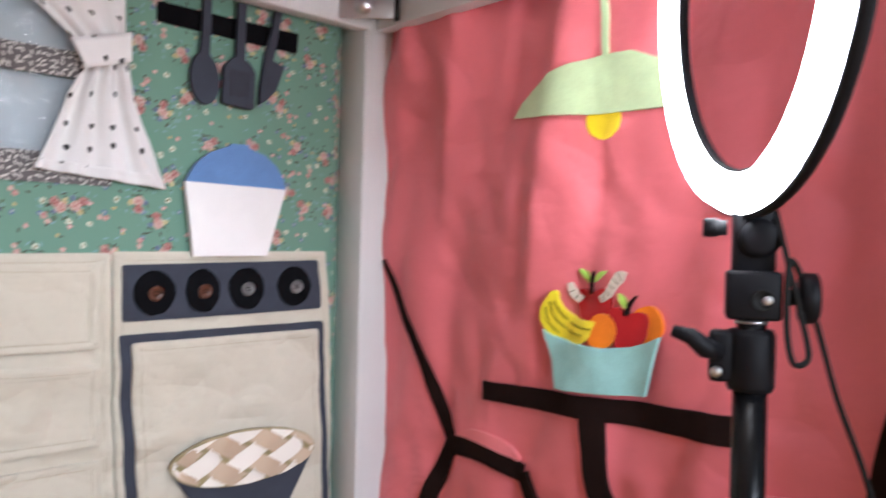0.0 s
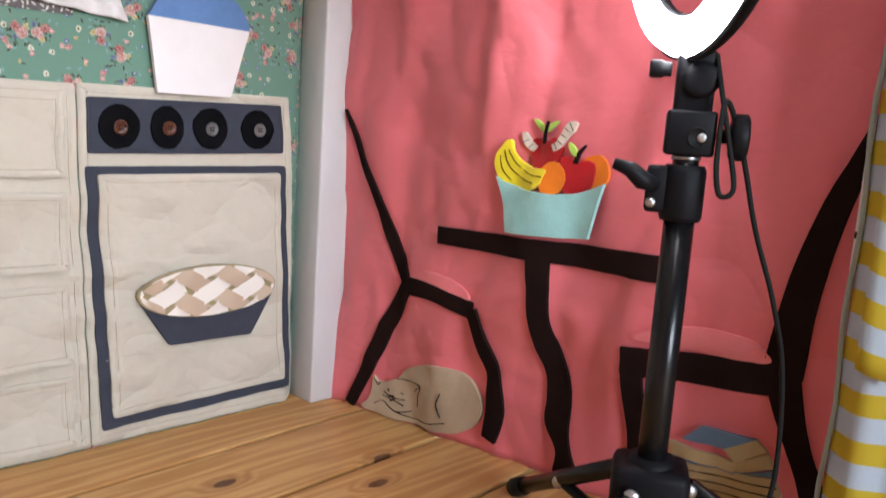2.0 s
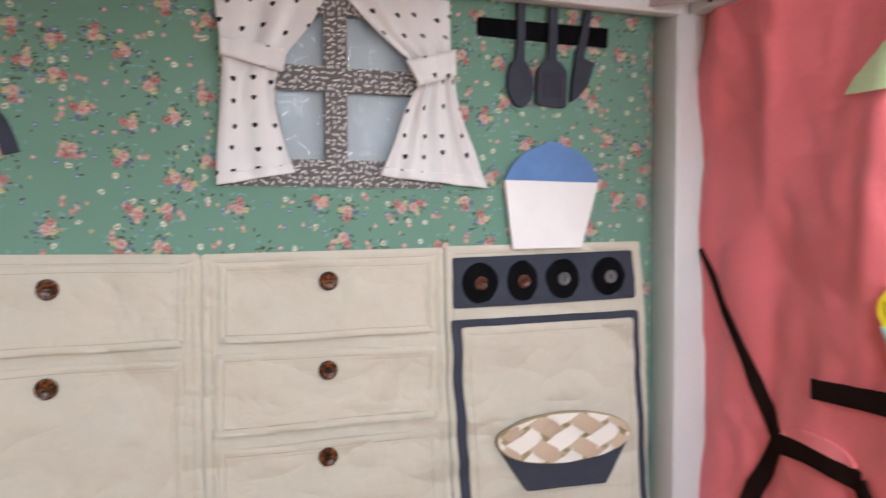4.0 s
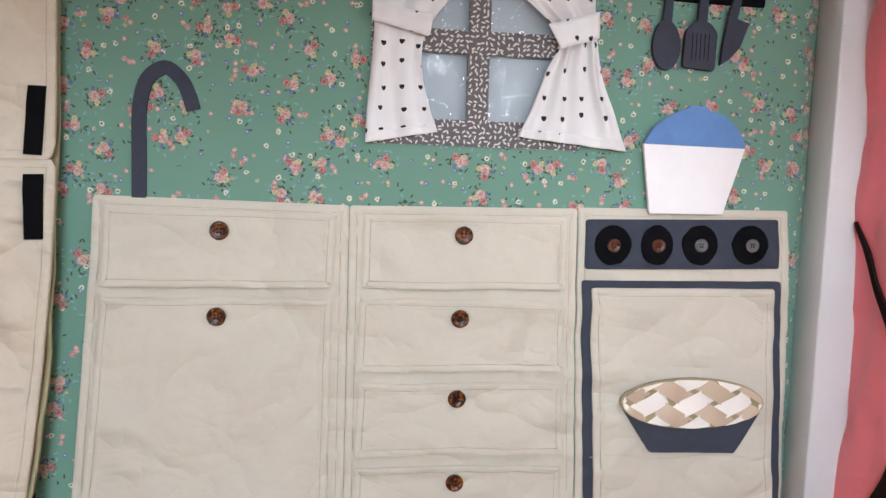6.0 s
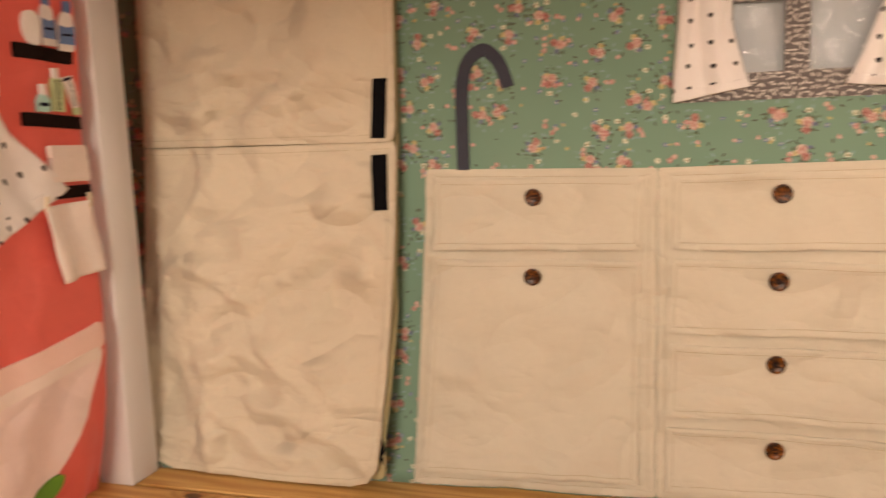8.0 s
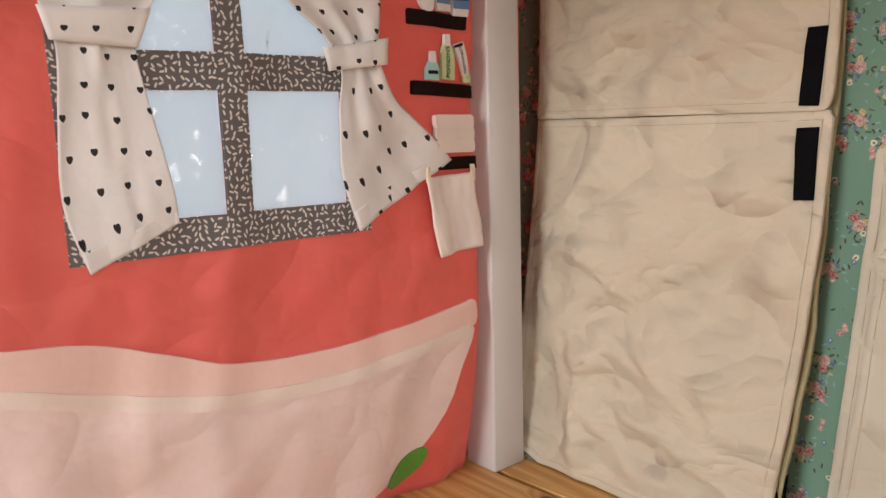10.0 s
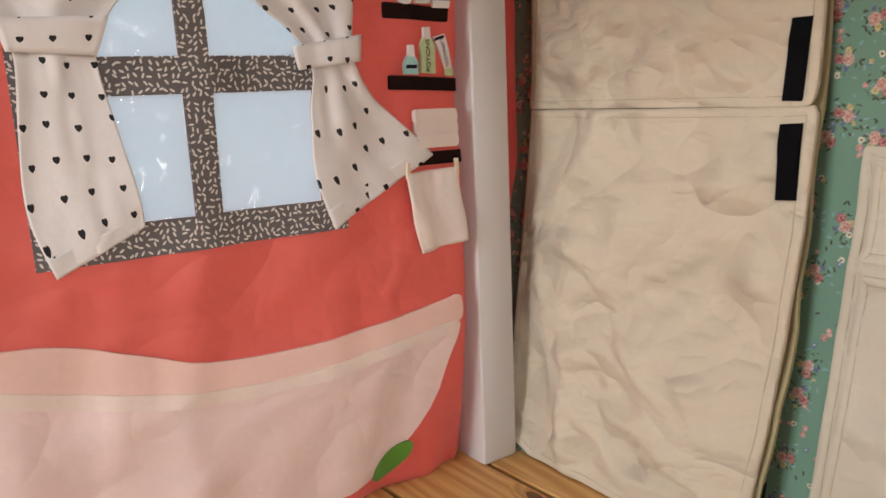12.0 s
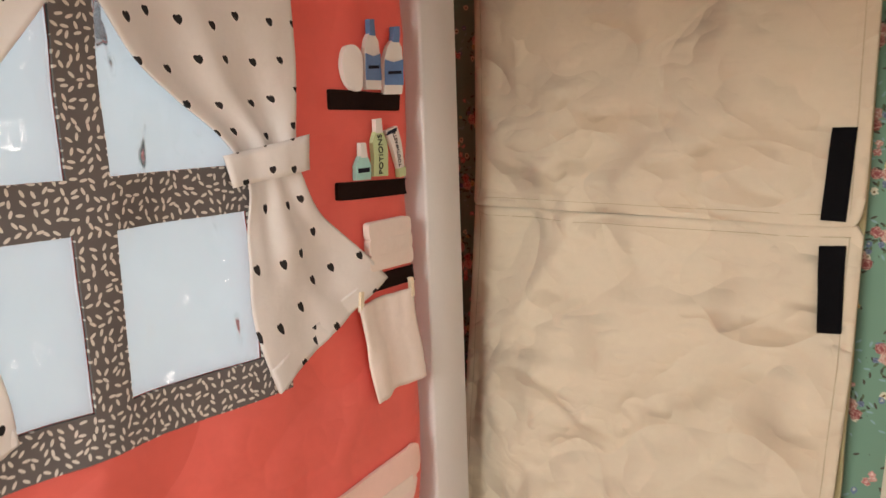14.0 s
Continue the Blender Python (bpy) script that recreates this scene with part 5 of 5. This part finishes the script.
def lettering(words, wall, s, z, size, turn, d, parent, name="lettering"):
    """Words as a mesh lying on a wall; turn in degrees."""
    cu = bpy.data.curves.new("words", "FONT")
    cu.body, cu.size, cu.align_x, cu.align_y, cu.extrude = words, size, "CENTER", "CENTER", 0.0004
    tmp = new("words", cu)
    me = bpy.data.meshes.new_from_object(tmp.evaluated_get(bpy.context.evaluated_depsgraph_get()))
    bpy.data.objects.remove(tmp)
    bm = bmesh.new()
    bm.from_mesh(me)
    a = radians(turn)
    for v in bm.verts:
        x, y = v.co.x * math.cos(a) - v.co.y * math.sin(a), v.co.x * math.sin(a) + v.co.y * math.cos(a)
        v.co = wall(s - x, z + y, d + v.co.z)
    return part(name, bm, M["label_ink"], parent)


def build_shelves():
    W = left_wall
    for o in ([(0.268, 0.856), (0.396, 0.863), (0.396, 0.838), (0.27, 0.834)], [(0.243, 0.74), (0.393, 0.747), (0.393, 0.724), (0.245, 0.718)], [(0.243, 0.616), (0.372, 0.617), (0.38, 0.595), (0.245, 0.594)]):
        f = part("wall_shelf", cloth(corners(o, 0.003), W, 0.002, 0.004), M["brown"], base=W(o[0][0], o[2][1], 0))
        tagged(f, "dark brown felt shelf on the coral wall", "shelf", "felt shelves")
    soap = part("soap_bar", cloth(smooth_loop([(0.348, 0.865), (0.345, 0.9), (0.355, 0.916), (0.372, 0.913), (0.379, 0.89), (0.372, 0.868), (0.36, 0.86)], 4), W, 0.006, 0.004, 0.015), M["white"], base=W(0.36, 0.862, 0))
    tagged(soap, "white felt soap shape on the top shelf", "soap")
    for s, z, tilt in ((0.323, 0.862, 0.0), (0.285, 0.856, 0.012)):
        b = thing("shampoo_bottle", W(s, z, 0), "white felt bottle with blue label and cap", "bottle", "felt bottles")
        q = lambda x, h: (s + x - tilt * h / 0.09, z + h)
        part("body", cloth([q(0.017, 0.0), q(0.018, 0.045), q(0.013, 0.062), q(0.006, 0.07), q(-0.006, 0.07), q(-0.013, 0.062), q(-0.017, 0.045), q(-0.016, 0.0)], W, 0.006, 0.004, 0.012), M["white"], b)
        part("cap", cloth([q(0.006, 0.068), q(0.005, 0.088), q(-0.006, 0.089), q(-0.006, 0.068)], W, 0.0065, 0.005, 0.012), M["blue"], b, "blue felt cap")
        lab = part("label", cloth([q(0.0172, 0.012), q(0.0172, 0.045), q(0.0, 0.042), q(-0.0165, 0.046), q(-0.0165, 0.012)], W, 0.0095, 0.002, 0.012), M["blue"], b, "blue felt label")
        part("label_bar", cloth([q(0.012, 0.026), q(0.012, 0.03), q(-0.012, 0.031), q(-0.012, 0.027)], W, 0.0118, 0.0008, 0.012), M["label_ink"], lab)
    lo = thing("lotion_bottle", W(0.353, 0.752, 0), "small aqua felt bottle with a white neck", "bottle", "felt bottles")
    part("body", cloth([(0.368, 0.748), (0.368, 0.766), (0.36, 0.778), (0.346, 0.778), (0.339, 0.766), (0.339, 0.747)], W, 0.006, 0.004, 0.012), M["aqua"], lo)
    part("cap", cloth([(0.359, 0.776), (0.357, 0.795), (0.347, 0.795), (0.346, 0.776)], W, 0.0065, 0.004, 0.012), M["white"], lo, "white felt cap")
    part("label_bar", cloth([(0.365, 0.757), (0.365, 0.763), (0.343, 0.763), (0.343, 0.757)], W, 0.0098, 0.0008, 0.012), M["label_ink"], lo)
    po = thing("potion_bottle", W(0.315, 0.75, 0), "tall green felt bottle lettered potions", "bottle", "felt bottles")
    part("body", cloth([(0.332, 0.75), (0.331, 0.795), (0.323, 0.808), (0.309, 0.808), (0.302, 0.795), (0.3, 0.748)], W, 0.006, 0.004, 0.012), M["sage"], po)
    part("cap", cloth([(0.323, 0.806), (0.323, 0.824), (0.31, 0.825), (0.309, 0.806)], W, 0.0065, 0.004, 0.012), M["white"], po, "white felt cap")
    lettering("POTIONS", W, 0.316, 0.778, 0.0125, 90, 0.0105, po)
    tp = thing("toothpaste_tube", W(0.275, 0.748, 0), "white felt toothpaste tube with a green cap", "toothpaste", "felt bottles")
    part("body", cloth([(0.302, 0.808), (0.28, 0.814), (0.264, 0.756), (0.276, 0.753)], W, 0.006, 0.004, 0.012), M["white"], tp)
    part("cap", cloth([(0.278, 0.756), (0.263, 0.758), (0.261, 0.745), (0.276, 0.744)], W, 0.0065, 0.005, 0.012), M["sage"], tp, "green felt cap")
    lettering("TOOTHPASTE", W, 0.281, 0.783, 0.0078, -74 + 180, 0.0105, tp)
    part("tube_end", cloth([(0.3, 0.802), (0.282, 0.807), (0.281, 0.812), (0.3, 0.807)], W, 0.0098, 0.0008, 0.012), M["label_ink"], tp)
    pile = thing("folded_towels", W(0.305, 0.62, 0), "pile of folded white cotton towels on the shelf", "towels")
    for i in range(3):
        z = 0.625 + i * 0.021
        part("towel", cloth(corners([(0.353, z), (0.258, z - 0.002), (0.257, z + 0.022), (0.353, z + 0.023)], 0.008), W, 0.006 + 0.0003 * i, 0.008, 0.02, puff=0.003), M["white_cloth"], pile)
    tw = thing("hanging_towel", W(0.31, 0.44, 0), "white cotton towel hanging from two tape loops", "towel")
    part("fabric", drape([(0.262, 0.588, 0.374, 0.584, 0.5), (0.262, 0.55, 0.372, 0.545, 0.7), (0.252, 0.5, 0.367, 0.5, 0.8), (0.243, 0.455, 0.352, 0.444, 0.8)], W, 0.006, 1.2, 0.008, 5, 24, seed=0.8, width=0.11), M["white_cloth"], tw)
    for s in (0.266, 0.37):
        part("loop", cloth(rect(s - 0.003, s + 0.003, 0.575, 0.602), W, 0.012, 0.003, 0.02), M["skin"], tw)


# ---- the front opening ----
def curtain_wall(s, z, d=0.0):
    return Vector((1.945 - d + 0.012 * math.sin(s * 75) + 0.01 * fold(s * 8, z * 2, 11), -s, z))


def build_front():
    c = thing("striped_door_curtain", (1.94, -1.15, 0), "yellow and white striped cotton door curtain with green binding", "curtain")
    part("fabric", sheet(curtain_wall, np.linspace(1.035, 1.123, 22), np.linspace(0.0, 1.1, 40)), M["stripe"], c)
    fold_wall = lambda s, z, d=0: curtain_wall(1.06 + s * (0.3 + 0.7 * (1.1 - z) / 1.1), z - s * 0.25, d + 0.02)
    part("folded_flap", sheet(fold_wall, np.linspace(0.0, 0.05, 8), np.linspace(0.35, 1.1, 30)), M["stripe"], c)
    part("binding", tube(bmesh.new(), [curtain_wall(1.033 + 0.003 * math.sin(i), 1.1 * i / 30, 0.004) for i in range(31)], 0.0032, 6), M["binding"], c, "grey green edge binding")
    lining = part("lining", sheet(lambda s, z, d=0: curtain_wall(s, z, d + 0.002), np.linspace(1.028, 1.034, 3), np.linspace(0.35, 0.64, 14)), M["heart"], c, "white heart print lining")
    bl = part("blue_cloth", sheet(lambda s, z, d=0: curtain_wall(s, z, d - 0.006), np.linspace(1.118, 1.3, 16), np.linspace(0.0, 1.1, 30)), M["blue_leaf"], base=(1.95, -1.2, 0))
    tagged(bl, "blue leaf print cotton cloth beside the striped curtain", "cloth")
    # frayed linen edge that hangs from the front of the table; its shade is in the colour
    f = thing("linen_valance", (1.7, -1.06, 0.85), "frayed cream linen cloth hanging from the table front, coloured as in shade", "valance")
    bm = bmesh.new()
    rows = []
    for j in range(13):
        v = j / 12
        row = []
        for i in range(25):
            u = i / 24
            x = 1.53 + 0.43 * u
            low = 0.868 + 0.085 * u * u
            z = low + (1.11 - low) * v
            y = -1.06 - 0.045 * math.sin(math.pi * min(1, v * 1.6)) * math.sin(math.pi * u) + 0.008 * fold(u * 6, v * 3, 3.3)
            row.append(bm.verts.new((x, y, z)))
        rows.append(row)
    for a, b in zip(rows, rows[1:]):
        for i in range(24):
            bm.faces.new((a[i], a[i + 1], b[i + 1], b[i]))
    bmesh.ops.solidify(bm, geom=bm.faces[:], thickness=0.012)
    part("fabric", bm, M["linen"], f)
    tip = smooth_loop([Vector(p) for p in ((1.383, -1.06, 0.808), (1.43, -1.062, 0.82), (1.5, -1.066, 0.848), (1.57, -1.07, 0.882), (1.66, -1.075, 0.93))], 4, False)
    bm = tube(bmesh.new(), tip, [0.004 + 0.007 * math.sin(math.pi * min(1, 0.15 + i / (len(tip) - 1) * 0.6)) for i in range(len(tip))], 10)
    part("corner_strip", bm, M["linen"], f, "pointed frayed linen strip")
    bm = bmesh.new()
    for i in range(26):
        p = tip[random.randrange(len(tip))] + Vector((random.uniform(-0.01, 0.01), random.uniform(-0.004, 0.004), -0.008))
        q = p + Vector((random.uniform(-0.012, 0.012), random.uniform(-0.006, 0.006), random.uniform(-0.012, -0.003)))
        tube(bm, [p, p.lerp(q, 0.5) + Vector((0.003, 0, 0)), q], 0.0006, 4)
    tagged(part("frayed_threads", bm, M["white_cloth"], f), kind="stuff")
    s = part("cloth_scrap", drape([(1.015, 0.99, 1.036, 0.99, 0.4), (1.011, 0.94, 1.036, 0.935, 0.5), (1.018, 0.9, 1.036, 0.895, 0.5), (1.03, 0.868, 1.037, 0.862, 0.5)], lambda a, b, d=0: curtain_wall(a, b, d + 0.01), 0.004, 1.0, 0.004, 5, 12), M["white_cloth"], base=(1.93, -1.03, 0.88))
    tagged(s, "frayed scrap of white cotton at the curtain edge", "cloth scrap")


# ---- ring light ----
def build_ring_light():
    P = Vector((1.776, -0.895, 0))
    t = thing("ring_light", P, "lit white ring lamp on a black tripod stand", "ring light")
    view = Vector((-0.86, -0.5, 0)).normalized()
    sidev = Vector((-view.y, view.x, 0))  # to the right as seen from the front
    at = lambda r, f, z: P + sidev * r + view * f + Vector((0, 0, z))

    def block(r0, r1, f0, f1, z0, z1, bev=0.003):
        bm = box(bmesh.new(), (r0, f0, z0), (r1, f1, z1), bev)
        bm.transform(Matrix(((sidev.x, view.x, 0, P.x), (sidev.y, view.y, 0, P.y), (0, 0, 1, 0), (0, 0, 0, 1))))
        return bm

    part("lower_tube", tube(bmesh.new(), [at(0, 0, 0.1), at(0, 0, 0.51)], 0.0172, 20), M["black_metal"], t)
    part("upper_tube", tube(bmesh.new(), [at(0, 0, 0.5), at(0, 0, 0.585)], 0.0145, 18), M["black_metal"], t)
    part("collar_ring", tube(bmesh.new(), [at(0, 0, 0.574), at(0, 0, 0.5775)], 0.0165, 18), M["steel"], t, "bright steel ring")
    clamp = part("clamp", tube(bmesh.new(), [at(0, 0, 0.505), at(0, 0, 0.51), at(0, 0, 0.562), at(0, 0, 0.568)], [0.0215, 0.0238, 0.0238, 0.021], 22), M["black_plastic"], t)
    part("clamp_lug", block(-0.041, -0.015, -0.012, 0.014, 0.513, 0.566, 0.005), M["black_plastic"], clamp)
    part("clamp_bolt", lathe(bmesh.new(), [(0.006, 0), (0.006, 0.003), (0.002, 0.004)], Matrix.Translation(at(-0.034, 0.014, 0.524)) @ view.to_track_quat("Z", "Y").to_matrix().to_4x4(), 12), M["steel"], clamp)
    lev = tube(bmesh.new(), [at(-0.03, 0.012, 0.543), at(-0.045, 0.02, 0.548), at(-0.06, 0.024, 0.56), at(-0.078, 0.026, 0.565)], [0.008, 0.011, 0.009, 0.006], 10)
    part("clamp_lever", lev, M["black_plastic"], clamp)
    mount = part("swivel_mount", block(-0.026, 0.027, -0.022, 0.022, 0.5785, 0.628, 0.004), M["black_plastic"], t)
    part("socket_hole", lathe(bmesh.new(), [(0.0115, 0.0), (0.0115, 0.001), (0.0095, 0.0012), (0.009, -0.004)], Matrix.Translation(at(0.008, 0.0222, 0.599)) @ view.to_track_quat("Z", "Y").to_matrix().to_4x4(), 16), M["rubber"], mount)
    part("socket_screw", lathe(bmesh.new(), [(0.005, 0), (0.005, 0.0015), (0.003, 0.002)], Matrix.Translation(at(0.0125, 0.0222, 0.599)) @ view.to_track_quat("Z", "Y").to_matrix().to_4x4(), 12), M["steel"], mount)
    part("swivel_arm", block(-0.02, 0.022, -0.03, 0.004, 0.62, 0.695, 0.006), M["black_plastic"], t)
    part("swivel_joint", lathe(bmesh.new(), [(0.02, 0), (0.02, 0.006), (0.014, 0.008), (0.006, 0.009)], Matrix.Translation(at(0.006, 0.004, 0.662)) @ view.to_track_quat("Z", "Y").to_matrix().to_4x4(), 18), M["black_plastic"], t)
    for r, z, ax, rad, ln in ((0.034, 0.602, sidev, 0.026, 0.028), (-0.026, 0.672, -sidev, 0.01, 0.024)):
        m = Matrix.Translation(at(r, 0, z)) @ ax.to_track_quat("Z", "Y").to_matrix().to_4x4()
        part("tightening_knob", lathe(bmesh.new(), [(0.008, 0), (0.008, ln * 0.3), (rad * 0.9, ln * 0.36), (rad, ln * 0.5), (rad, ln * 0.9), (rad * 0.85, ln)], m, 14), M["black_plastic"], t)
    # tripod
    hub = part("hub", block(-0.045, 0.045, -0.04, 0.035, 0.15, 0.215, 0.012), M["black_plastic"], t)
    part("hub_collar", tube(bmesh.new(), [at(0, 0, 0.2), at(0, 0, 0.222)], 0.027, 18), M["black_plastic"], hub)
    low = part("lower_hub", block(-0.03, 0.03, -0.028, 0.026, 0.085, 0.115, 0.008), M["black_plastic"], t)
    foot = Vector((1.935, -0.575, 0.0))
    a0 = math.atan2(foot.y - P.y, foot.x - P.x)
    for k in range(3):
        a = a0 + k * 2 * math.pi / 3
        d = Vector((math.cos(a), math.sin(a), 0))
        hi, lo = P + d * 0.045 + Vector((0, 0, 0.19)), P + d * 0.345 + Vector((0, 0, 0.016))
        leg = part("leg", tube(bmesh.new(), [hi, lo], 0.0125, 12), M["black_metal"], t)
        part("rubber_foot", tube(bmesh.new(), [lo - (lo - hi).normalized() * 0.03, lo + (lo - hi).normalized() * 0.008], [0.015, 0.0155], 12), M["rubber"], leg)
        mid = hi.lerp(lo, 0.55)
        part("strut", tube(bmesh.new(), [P + d * 0.03 + Vector((0, 0, 0.1)), mid], 0.008, 8), M["black_plastic"], t)
        for q in (hi, mid):
            part("rivet", lathe(bmesh.new(), [(0.01, 0.013), (0.009, 0.016), (0.003, 0.018)], Matrix.Translation(q) @ (view if view.dot(d.cross(Vector((0, 0, 1)))) > -2 else d).to_track_quat("Z", "Y").to_matrix().to_4x4(), 12), M["steel"], leg)
    # ring head, turned towards the kitchen
    C = P + Vector((0.0, 0.0, 0.929)) + view * 0.012 - sidev * 0.022
    nrm = RING_NORMAL.normalized()
    m = Matrix.Translation(C) @ nrm.to_track_quat("Z", "Y").to_matrix().to_4x4()

    def torus_box(profile, sides=72):
        bm = bmesh.new()
        loops = [[bm.verts.new(m @ Vector((r * math.cos(2 * math.pi * k / sides), r * math.sin(2 * math.pi * k / sides), h))) for k in range(sides)] for r, h in profile]
        for a, b in zip(loops, loops[1:] + loops[:1]):
            for k in range(sides):
                bm.faces.new((a[k], a[(k + 1) % sides], b[(k + 1) % sides], b[k]))
        bmesh.ops.recalc_face_normals(bm, faces=bm.faces)
        return bm

    part("ring_housing", torus_box([(RO, 0.0), (RO, -0.009), (RO - 0.004, -0.014), (RI + 0.004, -0.014), (RI, -0.009), (RI, 0.0)]), M["black_plastic"], t)
    part("ring_diffuser", torus_box([(RO - 0.004, 0.001), (RO - 0.012, 0.014), (RI + 0.012, 0.014), (RI + 0.003, 0.001)]), M["diffuser"], t, "glowing white diffuser")
    # cable
    pts = [at(0.02, 0.0, 0.69), at(0.03, 0.02, 0.64), at(0.045, 0.02, 0.58), at(0.05, 0.03, 0.545), at(0.036, 0.03, 0.54), at(0.03, 0.025, 0.58), at(0.034, 0.02, 0.64), at(0.06, -0.01, 0.585), at(0.085, -0.02, 0.5), at(0.115, -0.03, 0.42), at(0.14, -0.05, 0.33), at(0.15, -0.06, 0.2), at(0.14, -0.06, 0.06), at(0.2, 0.0, 0.006), at(0.4, 0.1, 0.006)]
    part("cable", tube(bmesh.new(), smooth_loop(pts, 6, False), 0.003, 8), M["rubber"], t)


RING_NORMAL, RO, RI = Vector((-0.735, 0.68, -0.05)), 0.248, 0.197

build_room()
build_table()
build_walls()
kitchen_windows()
build_cabinets()
build_fridge()
build_dining()
bath_window()
build_bathtub()
build_ring_light()
build_front()
build_canister()
build_faucet()
build_utensils()
build_pie()
build_fruit_bowl()
build_cat()
build_books()
build_shelves()
build_floor()
